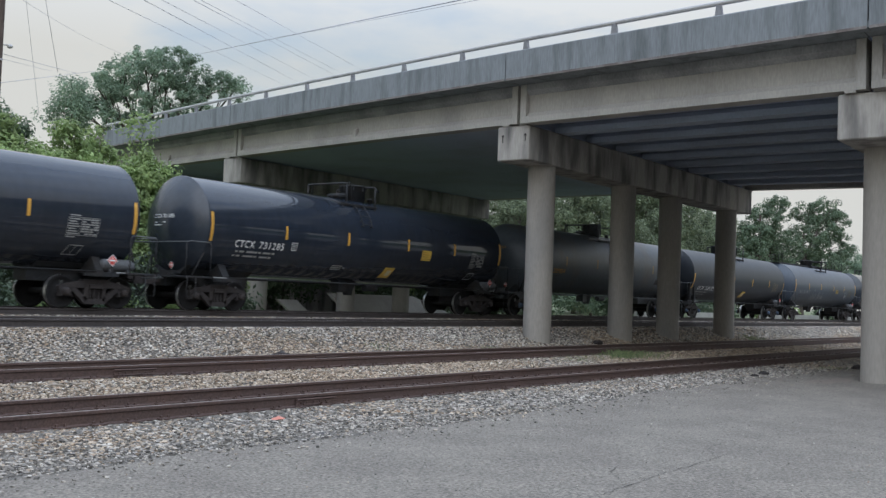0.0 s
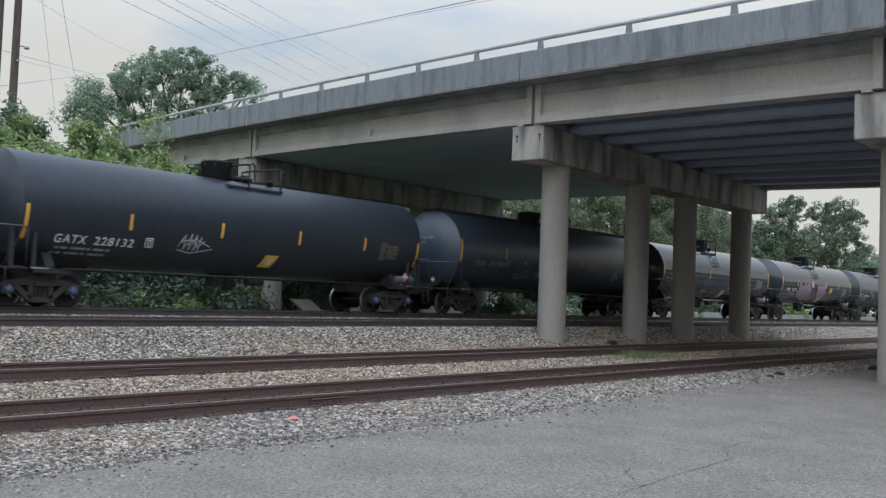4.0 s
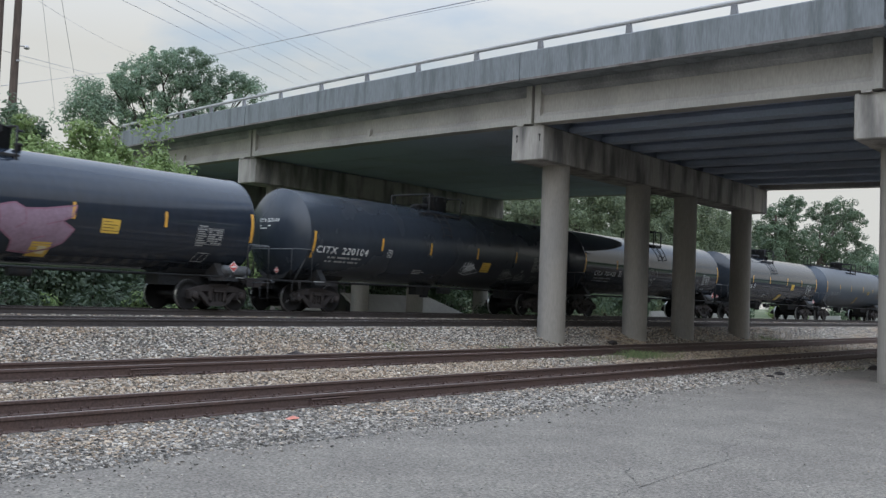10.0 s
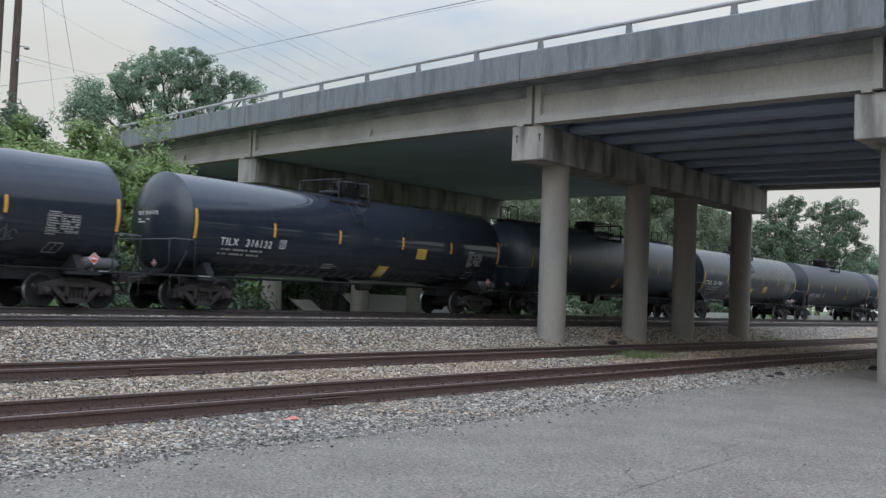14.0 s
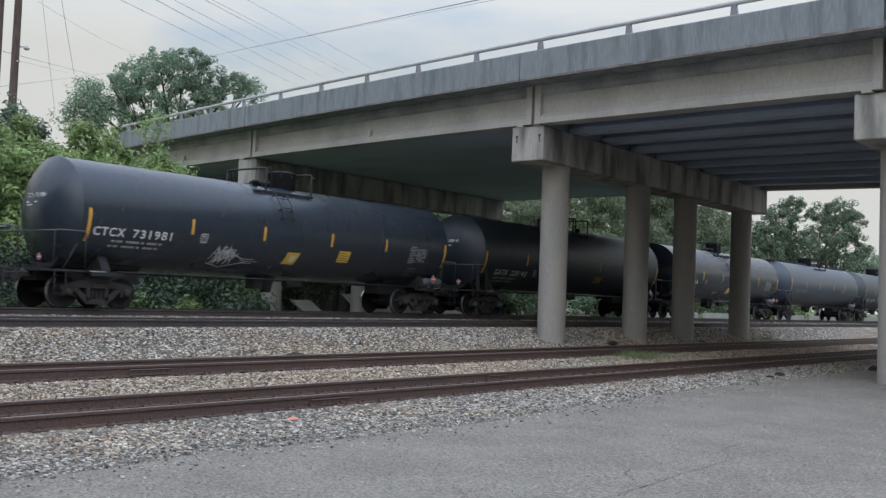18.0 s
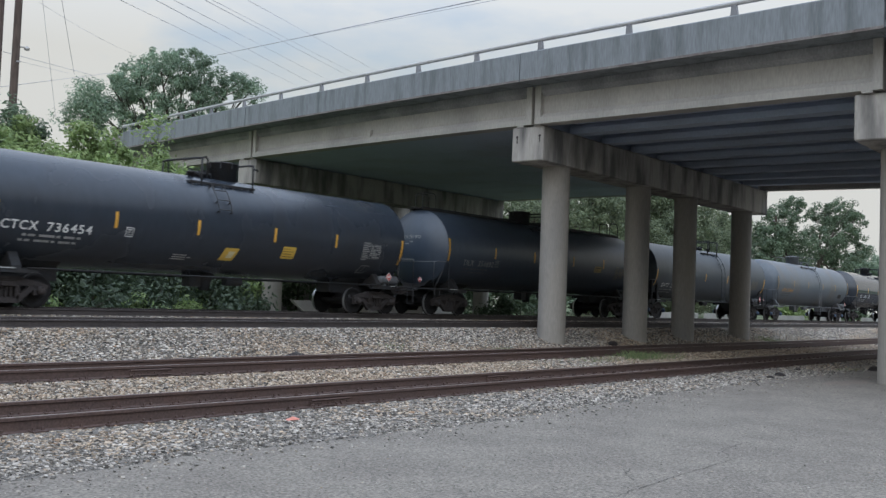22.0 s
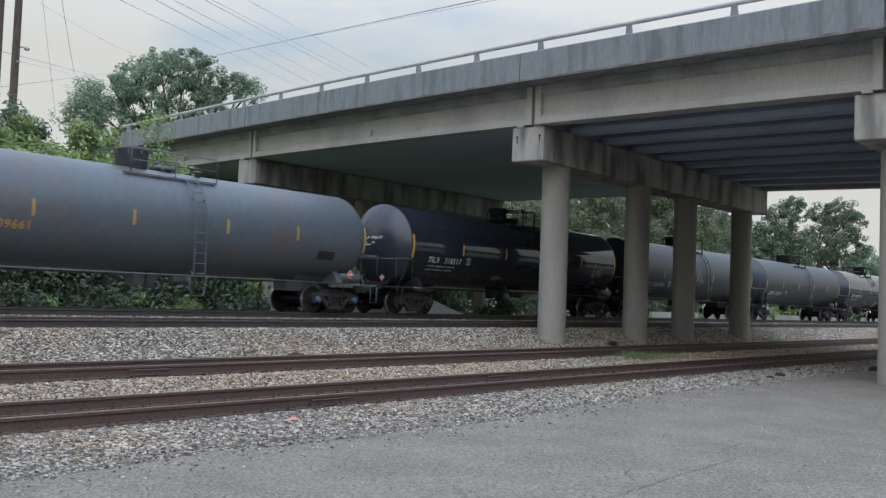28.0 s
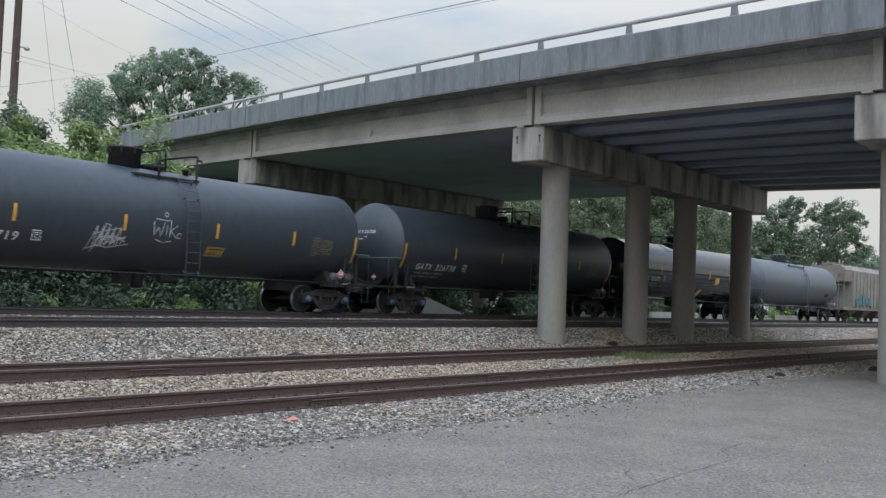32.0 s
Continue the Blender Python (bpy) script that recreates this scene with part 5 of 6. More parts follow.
    if style in ("gloss", "satin"):
        part("small_print", cached("sp1", lambda: make_small_print("pale", 1)), car, "", pose(-2.1, 0, 0))
        part("small_print", cached("sp0", lambda: make_small_print("pale", 0)), car, "", pose(4.2, 0, 0.22))
        part("card_holder", cached("holder", lambda: make_card_holder("pale")), car, "", pose(6.02, 0, 0))
    if style == "matte":
        for x in (-7.95, -7.35, 7.35, 7.95):
            part("end_post", cached("endpost", lambda: make_end_post(fr)), car, "", pose(x, -1.30, 0))
    for q in drawn:
        part("graffiti_tag", make_drawn_tag(*q), car, "pale spray-painted tag in thin lines")
    for ring, veins in pinks:
        piece = part("graffiti_piece", make_pink(ring), car, "pink filled spray-painted piece")
        part("graffiti_outline", make_edge(ring, veins), piece, "hot pink spray-painted outline")
    if pinks:
        part("graffiti_figure", make_bell(), car, "small white spray-painted figure")
    sets = add_trucks(car, 6.83, style in ("matte", "grey"))
    CARS.append(car)
    SETS.append(sets)
    return car


def hopper_car():
    car = new("hopper_car")
    tagged(car, "beige covered hopper car with ribs and teal graffiti", "hopper car", "freight train cars")
    b = Build()
    b.prism([(-1.55, 1.2), (1.55, 1.2), (1.58, 4.1), (1.1, 4.5), (-1.1, 4.5), (-1.58, 4.1)], -6.6, 6.6, "x")
    b.prism([(-1.5, 3.2), (1.5, 3.2), (1.55, 4.1), (1.1, 4.45), (-1.1, 4.45), (-1.55, 4.1)], 6.6, 8.3, "x")
    b.prism([(-1.5, 3.2), (1.5, 3.2), (1.55, 4.1), (1.1, 4.45), (-1.1, 4.45), (-1.55, 4.1)], -8.3, -6.6, "x")
    part("body", b.mesh("body", "beige"), car)
    for k in range(14):
        x = -6.5 + k
        b = Build()
        b.bevelled(x - 0.05, x + 0.05, -1.64, -1.56, 1.2, 4.1, 0.015)
        part("rib", b.mesh("rib", "beige"), car)
    b = Build()
    b.box(-8.6, 8.6, -1.5, 1.5, 0.95, 1.2)
    b.box(-8.6, 8.6, -0.3, 0.3, 0.75, 0.95)
    part("underframe", b.mesh("underframe", "beige"), car)
    b = Build()
    b.box(-8.2, 8.2, -0.4, 0.4, 4.5, 4.62)
    for x in np.arange(-7, 7.1, 2):
        b.box(x - 0.3, x + 0.3, -0.3, 0.3, 4.62, 4.72)
    part("roof_hatch_row", b.mesh("roof_hatch_row", "beige"), car)
    for s in (-1, 1):
        b = Build()
        for y in (-1.45, -1.0):
            b.cyl((s * 8.4, y, 1.2), (s * 8.4, y, 4.3), 0.025, seg=6)
        for z in np.arange(1.5, 4.3, 0.35):
            b.cyl((s * 8.4, -1.45, z), (s * 8.4, -1.0, z), 0.018, seg=6)
        part("ladder", b.mesh("ladder", "beige"), car)
        part("coupler", cached("coupler", lambda: make_coupler("truck")), car, "", pose(8.1 * s, 0, 0, 0, 0, 0 if s > 0 else 180))
    for k in range(3):
        b = Build()
        x = -4.2 + 4.2 * k
        b.add([(x - 1.6, -1.2, 1.2), (x + 1.6, -1.2, 1.2), (x + 1.6, 1.2, 1.2), (x - 1.6, 1.2, 1.2), (x - .4, -.5, .35), (x + .4, -.5, .35), (x + .4, .5, .35), (x - .4, .5, .35)],
              [(0, 1, 5, 4), (1, 2, 6, 5), (2, 3, 7, 6), (3, 0, 4, 7), (4, 5, 6, 7)])
        part("discharge_chute", b.mesh("discharge_chute", "beige"), car)
    for k in range(5):
        b = Build()
        x = -5.8 + k * 0.9
        b.box(x, x + 0.7, -1.648, -1.642, 1.35 + 0.1 * (k % 2), 1.9 + 0.15 * (k % 3))
        part("graffiti_piece", b.mesh("graffiti_piece", "teal"), car, "teal spray-painted letters")
    CARS.append(car)
    SETS.append(add_trucks(car, 6.5))


TRAIN = [
    ("", "gloss", {}),
    ("CTCX 731285", "gloss", {}),
    ("UTLX 209884", "grey", {"sign": False, "fittings": "loops"}),
    ("GATX 228132", "coal", {"drawn": (("spikes", -2.45, 1.95, 1.0, "silver"),), "sign": False, "sticker": "bright"}),
    ("TILX 351901", "blue", {"drawn": (("cursive", -3.1, 1.9, 0.95, "pale"), ("face", -1.85, 1.88, 0.5, "pale"), ("cursive", -1.1, 1.86, 0.6, "pale"), ("crown", 4.95, 2.05, 0.62, "silver"), ("zigzag", 4.95, 1.98, 0.5, "pale"))}),
    ("TILX 318519", "gloss", {}),
    ("TILX 192332", "gloss", {"pinks": ((PINK_WING, PINK_VEINS), (PINK_STAR, STAR_VEINS)), "extra": " and pink graffiti"}),
    ("CITX 220104", "satin", {"sticker": False, "drawn": (("spikes", 1.15, 1.85, 0.95, "silver"), ("zigzag", 1.2, 1.85, 0.55, "silver"), ("spikes", 3.9, 1.72, 0.8, "pale"), ("cursive", 5.0, 1.68, 0.55, "pale"))}),
    ("CTCX 731420", "gloss", {"drawn": (("cursive", -2.65, 1.95, 1.0, "pale"), ("face", -0.75, 1.98, 1.0, "pale"), ("cursive", 4.4, 1.9, 0.75, "dim"), ("spikes", 1.75, 1.78, 0.8, "dim"), ("spikes", 2.9, 1.76, 0.8, "dim")), "sticker": False, "fittings": "shifted"}),
    ("TILX 316132", "gloss", {}),
    ("TILX 351947", "blue", {"sign": 3.08, "sticker": "faded"}),
    ("CTCX 731981", "satin", {"drawn": (("spikes", -2.75, 1.68, 1.15, "silver"), ("zigzag", -2.85, 1.68, 0.7, "silver"))}),
    ("GATX 228142", "coal", {}),
    ("CTCX 736454", "satin", {}),
    ("TILX 351892", "blue", {"sign": 3.9}),
    ("GATX 226700", "matte", {"sign": False}),
    ("UTLX 209661", "grey", {"sign": False, "patch": 0.5}),
    ("TILX 318517", "gloss", {"sticker": False, "fittings": "shifted"}),
    ("GATX 226719", "matte", {"drawn": (("zigzag", -2.0, 1.93, 1.0, "silver"), ("spikes", -1.85, 1.92, 0.8, "silver"), ("crown", -0.15, 2.32, 0.9, "silver"))}),
    ("GATX 226738", "matte", {}),
    ("CTCX 736392", "gloss", {}),
    ("", "grey", {"sign": False, "tapes": False}),
]
for mark, style, opts in TRAIN:
    tank_car(mark, style, **opts)
hopper_car()


def run(t):
    """How far the train has rolled after t seconds, in metres; it slows a little."""
    return 10.5334 * (t - 3.712e-4 * t ** 2 - 8.8865e-5 * t ** 3 + 1.17987e-6 * t ** 4)


def motions():
    """The cars roll past along the main track, and their wheels turn."""
    for k, (car, sets) in enumerate(zip(CARS, SETS)):
        x0 = 17.0 + CAR_L * (k - 1) + 9.9 + OFFSETS[k]
        walk(car, [(t, pose(x0 - run(t), MAIN_Y, MAIN_Z)) for t in np.arange(0, 32.1, 1.0)])
        seen = [f for f in range(0, 961, 2) if -2 < x0 - run(f / 30) < 75]
        if not seen:
            seen = [0, 960]
        times = sorted({0, 960, *seen})
        for w, x in sets:
            rows = []
            for f in times:
                g = min(max(f, seen[0]), seen[-1])
                rows.append((f / 30, pose(x, 0, 0.457, 0, -math.degrees((run(g / 30) - run(seen[0] / 30)) / 0.457) % 360, 0)))
            walk(w, rows)


# ---- far embankment, walls and slabs behind the main track ----
def build_embankment():
    xs = np.arange(16, 92, 2.0)
    ys = np.arange(50, 130, 3.0)
    V = []
    for y in ys:
        c = 44.5 + (y - 52) * 0.18
        for x in xs:
            h = max(0.0, min(8.6, 8.6 + 13.0 - abs(x - c))) * min(1.0, max(0.0, (y - 47) / 6))
            V.append((x, y, ground_z(x, y) - 0.1 + min(h, 8.4 if y > 54 else h) + 0.25 * noise.noise((x * 0.4, y * 0.4, 0))))
    w = len(xs)
    F = [(j * w + i, j * w + i + 1, (j + 1) * w + i + 1, (j + 1) * w + i) for j in range(len(ys) - 1) for i in range(w - 1)]
    tagged(new("embankment", quick("embankment", V, F, "earth", True)), "weedy earth embankment under the bridge's far end", "embankment", kind="structure")


def build_slabs():
    for x0, x1, z1, lean, run in ((36.9, 38.3, 1.42, 0.8, 0.9), (41.2, 48.8, 1.85, 1.2, 4.4)):
        b = Build()
        b.add([(x0 + 1.0, 38.6, 0.3), (x1 + run, 38.6, 0.3), (x1, 38.6 + lean, z1), (x0, 38.6 + lean, z1),
               (x0 + 1.0, 38.8, 0.3), (x1 + run, 38.8, 0.3), (x1, 38.8 + lean, z1), (x0, 38.8 + lean, z1)],
              [(0, 1, 2, 3), (7, 6, 5, 4), (0, 4, 5, 1), (1, 5, 6, 2), (2, 6, 7, 3), (3, 7, 4, 0)])
        tagged(new("concrete_slab", b.mesh("concrete_slab", "concrete")), "leaning grey concrete slab beside a bridge column", "concrete slab", "leaning slabs")
    for x0, x1 in ((62, 69.5), (71, 78), (86, 93), (95, 104), (112, 122)):
        b = Build()
        b.prism([(30.6, 0.35), (31.2, 0.35), (31.05, 0.75), (31.0, 1.45), (30.8, 1.45), (30.75, 0.75)], x0, x1, "x")
        tagged(new("concrete_barrier", b.mesh("concrete_barrier", "concrete")), "low pale concrete barrier behind the tracks", "barrier", "barriers")


build_embankment()
build_slabs()


# ---- trees and bushes ----
def leaf_cloud(seed, clumps, size, per, spread, squash=0.8):
    """Leaves as small folded blades scattered about clump centres."""
    rng = np.random.default_rng(seed)
    C = np.repeat(np.asarray(clumps, float), per, axis=0)
    n = len(C)
    d = rng.standard_normal((n, 3))
    d /= np.linalg.norm(d, axis=1)[:, None]
    P = C[:, :3] + d * (C[:, 3:4] * spread * rng.uniform(0.35, 1.0, (n, 1)) ** 0.5) * np.array([1, 1, squash])
    up = d * 0.9 + np.array([0, 0, 0.55]) + rng.standard_normal((n, 3)) * 0.42
    up /= np.linalg.norm(up, axis=1)[:, None]
    a = np.cross(up, rng.standard_normal((n, 3)))
    a /= np.linalg.norm(a, axis=1)[:, None] + 1e-9
    b = np.cross(up, a)
    c = -up
    s = size * rng.uniform(0.6, 1.3, (n, 1))
    V = np.stack([P - a * s, P + b * s * 0.45 + c * s * 0.12, P + a * s, P - b * s * 0.45 + c * s * 0.12], 1).reshape(-1, 3)
    F = np.arange(4 * n, dtype=np.int32).reshape(n, 4)
    return V, F


def crown_clumps(seed, lobes, n):
    """Clump centres spread through a few overlapping lobes, denser towards their skin."""
    rng = np.random.default_rng(seed)
    out = []
    tot = sum(l[3] * l[4] for l in lobes)
    for cx, cy, cz, rx, rz in lobes:
        k = max(4, int(n * rx * rz / tot))
        d = rng.standard_normal((k, 3))
        d /= np.linalg.norm(d, axis=1)[:, None]
        r = rng.uniform(0.25, 1.0, (k, 1)) ** 0.45
        p = np.array([cx, cy, cz]) + d * r * np.array([rx, rx, rz])
        out.append(np.hstack([p, rng.uniform(0.6, 1.3, (k, 1))]))
    return np.vstack(out)


def make_wood(seed, h, r, lobes):
    rng = random.Random(seed)
    b = Build()
    p, rad = Vector((0, 0, -0.3)), r
    top = Vector((rng.uniform(-.3, .3), rng.uniform(-.3, .3), h * 0.45))
    b.cyl(p, (p + top) / 2, rad, rad * 0.8, 10)
    b.cyl((p + top) / 2, top, rad * 0.8, rad * 0.6, 10)
    for cx, cy, cz, rx, rz in lobes:
        e = Vector((cx, cy, cz))
        m = top.lerp(e, 0.5) + Vector((rng.uniform(-.4, .4), rng.uniform(-.4, .4), rng.uniform(0, .6)))
        b.cyl(top, m, rad * 0.5, rad * 0.3, 8)
        b.cyl(m, e, rad * 0.3, rad * 0.14, 7)
        for k in range(5):
            q = e + Vector((rng.uniform(-1, 1) * rx * .8, rng.uniform(-1, 1) * rx * .8, rng.uniform(-.2, .9) * rz))
            b.cyl(m.lerp(e, rng.uniform(0.2, 1)), q, rad * 0.13, rad * 0.04, 5)
    return b.mesh("trunk", "bark")


def tree(name, label, seed, x, y, lobes, n, per, leaf, spread, mat, r=0.3, z=None, category="tree", group=""):
    t = new(name)
    t.location = (x, y, ground_z(x, y) if z is None else z)
    tagged(t, label, category, group)
    h = max(l[2] + l[4] for l in lobes)
    part("trunk", make_wood(seed, h, r, lobes), t)
    V, F = leaf_cloud(seed + 1, crown_clumps(seed, lobes, n), leaf, per, spread)
    V = V[:]
    low = V[:, 2] < 0.05
    V[low, 2] = 0.05
    part("crown", quick("crown", V, F, mat), t)
    return t


def copies(src, places):
    for x, y, turn, k in places:
        c = copy_thing(src, pose(x, y, ground_z(x, y), 0, 0, turn))
        c.scale = (k, k, k)


# big tree seen over the bridge's far end
tree("tree", "large leafy broadleaf tree with an uneven rounded crown", 11, 55.5, 76.0,
     [(-1.7, 0, 20.5, 2.6, 2.2), (0.8, 0, 21.3, 2.5, 2.1), (-4.3, 0, 19.0, 2.3, 1.9), (3.4, 0, 20.9, 2.4, 2.1), (6.2, 0, 20.6, 2.1, 1.7), (8.7, 0, 20.6, 1.6, 1.3), (-6.3, 0, 17.8, 2.1, 1.8), (-3.0, 0, 17.0, 2.6, 2.2), (1.2, 0, 18.0, 2.8, 2.4), (-7.0, 0, 15.4, 2.1, 1.8), (4.6, 1, 17.8, 2.6, 2.0), (-2.0, 1, 14.5, 3.4, 2.0)],
     520, 74, 0.135, 0.58, "leaf_far", 0.45)
tree("tree", "thin young tree with sparse light foliage", 12, 45.5, 74.0,
     [(-0.2, 0, 17.1, 1.1, 1.0), (-0.8, 0, 15.4, 1.1, 0.9), (0.7, 0, 15.6, 1.2, 1.0), (-1.8, 0, 14.3, 0.8, 0.6)], 50, 60, 0.15, 0.9, "leaf_far", 0.14)
tree("tree", "leafy tree beside the utility pole", 13, 20.2, 38.4,
     [(-0.7, 0, 7.6, 1.1, 1.1), (0.5, 0, 7.2, 1.0, 1.2), (0.2, 0, 5.4, 1.6, 1.8)], 110, 60, 0.11, 0.6, "leaf_dark", 0.2)
# bright bushes on the bank left of the bridge
for k, (x, y, h, w) in enumerate(((14.0, 35.0, 6.6, 2.6), (17.6, 35.5, 7.2, 2.4), (19.8, 37.0, 7.8, 2.3), (21.6, 35.6, 7.7, 2.0), (23.6, 36.4, 7.7, 2.0), (25.2, 35.4, 7.1, 1.6), (27.0, 36.0, 6.5, 1.6), (28.6, 37.2, 5.8, 1.6), (30.0, 36.4, 4.6, 1.5))):
    tree("bush", "bright green leafy bush on the bank behind the tracks", 40 + k, x, y,
         [(-0.35 * w, 0, h * 0.62, w * 0.62, h * 0.28), (0.35 * w, 0.2, h * 0.70, w * 0.58, h * 0.24), (0.0, -0.4, h * 0.36, w * 0.75, h * 0.30), (0.1 * w, 0.3, h * 0.86, w * 0.32, h * 0.16)],
         165, 66, 0.125, 0.54, "leaf_near", 0.09, category="bush", group="bank bushes")
# a spindly sapling against the bridge's side
tree("sapling", "spindly sapling with sparse leaves beside the bridge", 60, 27.6, 39.5, [(0, 0, 8.2, 0.8, 1.5), (0.3, 0, 6.6, 1.0, 1.2)], 34, 22, 0.12, 0.7, "leaf_near", 0.05, category="tree")
tree("weed_tuft", "small green weed growing in the bridge joint", 62, 28.72, 18.80, [(0, 0, 0.16, 0.13, 0.13)], 10, 14, 0.035, 0.12, "leaf_near", 0.008, z=7.88, category="weed")
# low weeds and brush seen under the cars, shade put into the darker leaves
for k, (x, h, w) in enumerate(((17.15, 0.55, 0.34), (20.75, 0.75, 0.42), (22.9, 0.62, 0.50), (21.9, 0.40, 0.30))):
    tree("weed_clump", "bright green leafy weed on the ballast shoulder", 180 + k, x, 30.0 + 0.1 * k, [(0, 0, h * 0.75, w, h * 0.6), (0.25, 0.1, h * 1.15, w * 0.6, h * 0.5)],
         18, 24, 0.10, 0.36, "leaf_near", 0.02, category="weeds", group="trackside weeds")
for k in range(16):
    x = 12.5 + k * 2.05 + 0.5 * math.sin(k * 2.3)
    if 26.5 < x < 40:
        continue
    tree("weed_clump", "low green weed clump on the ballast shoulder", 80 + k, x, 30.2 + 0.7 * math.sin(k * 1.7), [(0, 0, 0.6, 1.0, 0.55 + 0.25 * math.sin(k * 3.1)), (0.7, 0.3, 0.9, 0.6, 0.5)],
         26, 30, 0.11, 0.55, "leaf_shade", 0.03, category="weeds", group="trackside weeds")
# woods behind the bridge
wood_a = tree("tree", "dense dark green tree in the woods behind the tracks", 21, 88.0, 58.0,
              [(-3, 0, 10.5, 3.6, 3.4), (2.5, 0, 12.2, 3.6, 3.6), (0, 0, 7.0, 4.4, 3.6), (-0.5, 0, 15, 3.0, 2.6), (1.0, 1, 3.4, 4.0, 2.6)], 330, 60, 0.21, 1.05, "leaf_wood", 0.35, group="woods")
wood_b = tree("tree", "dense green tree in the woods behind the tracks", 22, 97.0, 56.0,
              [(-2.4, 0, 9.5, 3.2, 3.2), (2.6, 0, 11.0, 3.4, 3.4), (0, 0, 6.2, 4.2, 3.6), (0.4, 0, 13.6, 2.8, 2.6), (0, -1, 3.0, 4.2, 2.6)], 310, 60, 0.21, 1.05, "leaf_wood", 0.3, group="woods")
copies(wood_a, [(106, 60, 70, 1.05), (116, 57, 130, 1.1), (124, 62, 200, 1.15), (79, 64, 250, 1.0), (134, 64, 20, 1.2), (70, 62, 310, 0.9), (60, 60, 160, 0.8), (150, 68, 90, 1.2), (190, 80, 45, 1.2), (215, 85, 145, 1.2)])
copies(wood_b, [(111, 52, 40, 0.8), (83, 54, 110, 0.7), (128, 54, 170, 0.75), (66, 55, 240, 0.65), (74, 56, 20, 0.7), (175, 62, 60, 0.9), (103, 53, 300, 0.7), (92, 51, 200, 0.55), (240, 85, 10, 1.1)])
# two-lobed tree against the sky beyond the last column
tree("tree", "tall broadleaf tree dark against the sky", 31, 143.0, 50.0,
     [(-2.1, 0, 14.3, 2.6, 2.2), (3.4, 0, 16.3, 2.2, 1.9), (-6.4, 0, 11.8, 2.6, 2.2), (1.7, 0, 10.3, 3.8, 3.2), (-9.4, 0, 8.6, 3.0, 2.6)], 320, 60, 0.19, 0.74, "leaf_dark", 0.4)
tree("tree", "tall broadleaf tree with gaps dark against the sky", 32, 160.0, 51.0,
     [(3.0, 0, 17.2, 2.8, 2.2), (11.4, 0, 18.2, 2.9, 2.2), (18.6, 0, 17.2, 2.5, 2.0), (9.0, 0, 14.8, 3.4, 2.4), (0.4, 0, 12.2, 3.8, 3.0), (14.0, 0, 11.8, 4.2, 3.2), (6, 0, 8.0, 6.0, 3.4)], 430, 60, 0.20, 0.76, "leaf_dark", 0.45)
tree("tree", "light green tree at the end of the woods", 33, 186.0, 52.0,
     [(0, 0, 8.5, 4.5, 3.2), (4, 0, 10.5, 3.6, 2.8), (-3, 0, 5.5, 4.5, 3.0)], 260, 50, 0.22, 1.0, "leaf_far", 0.3)
for k, (x, y) in enumerate(((96, 33), (118, 34), (142, 34), (64, 33), (52, 45), (82, 33))):
    tree("bush", "light green bush beside the main track", 120 + k, x, y, [(0, 0, 1.8, 2.0, 1.5), (1.4, 0, 2.7, 1.4, 1.2), (-1.2, 0, 1.4, 1.6, 1.1)], 60, 34, 0.18, 0.8, "leaf_near" if k % 2 == 0 else "leaf_dark", 0.06, category="bush", group="trackside bushes")
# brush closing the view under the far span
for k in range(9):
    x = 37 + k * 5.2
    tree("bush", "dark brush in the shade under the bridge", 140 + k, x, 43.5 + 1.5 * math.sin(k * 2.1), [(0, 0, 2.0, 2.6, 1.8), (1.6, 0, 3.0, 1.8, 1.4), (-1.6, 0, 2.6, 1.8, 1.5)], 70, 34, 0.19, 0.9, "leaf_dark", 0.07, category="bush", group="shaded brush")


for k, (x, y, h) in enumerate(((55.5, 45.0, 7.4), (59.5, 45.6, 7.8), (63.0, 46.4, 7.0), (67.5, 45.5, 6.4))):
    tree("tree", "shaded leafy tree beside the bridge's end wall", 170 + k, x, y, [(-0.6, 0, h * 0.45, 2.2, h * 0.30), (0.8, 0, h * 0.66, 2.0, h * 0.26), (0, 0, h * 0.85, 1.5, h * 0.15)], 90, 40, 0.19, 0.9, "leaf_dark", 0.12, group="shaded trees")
# bushes behind the main track, darkened in colour for the shade there
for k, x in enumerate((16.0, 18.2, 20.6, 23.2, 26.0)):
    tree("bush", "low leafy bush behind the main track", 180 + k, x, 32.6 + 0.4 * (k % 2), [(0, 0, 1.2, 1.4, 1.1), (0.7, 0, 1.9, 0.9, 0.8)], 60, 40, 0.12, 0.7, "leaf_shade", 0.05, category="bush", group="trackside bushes")


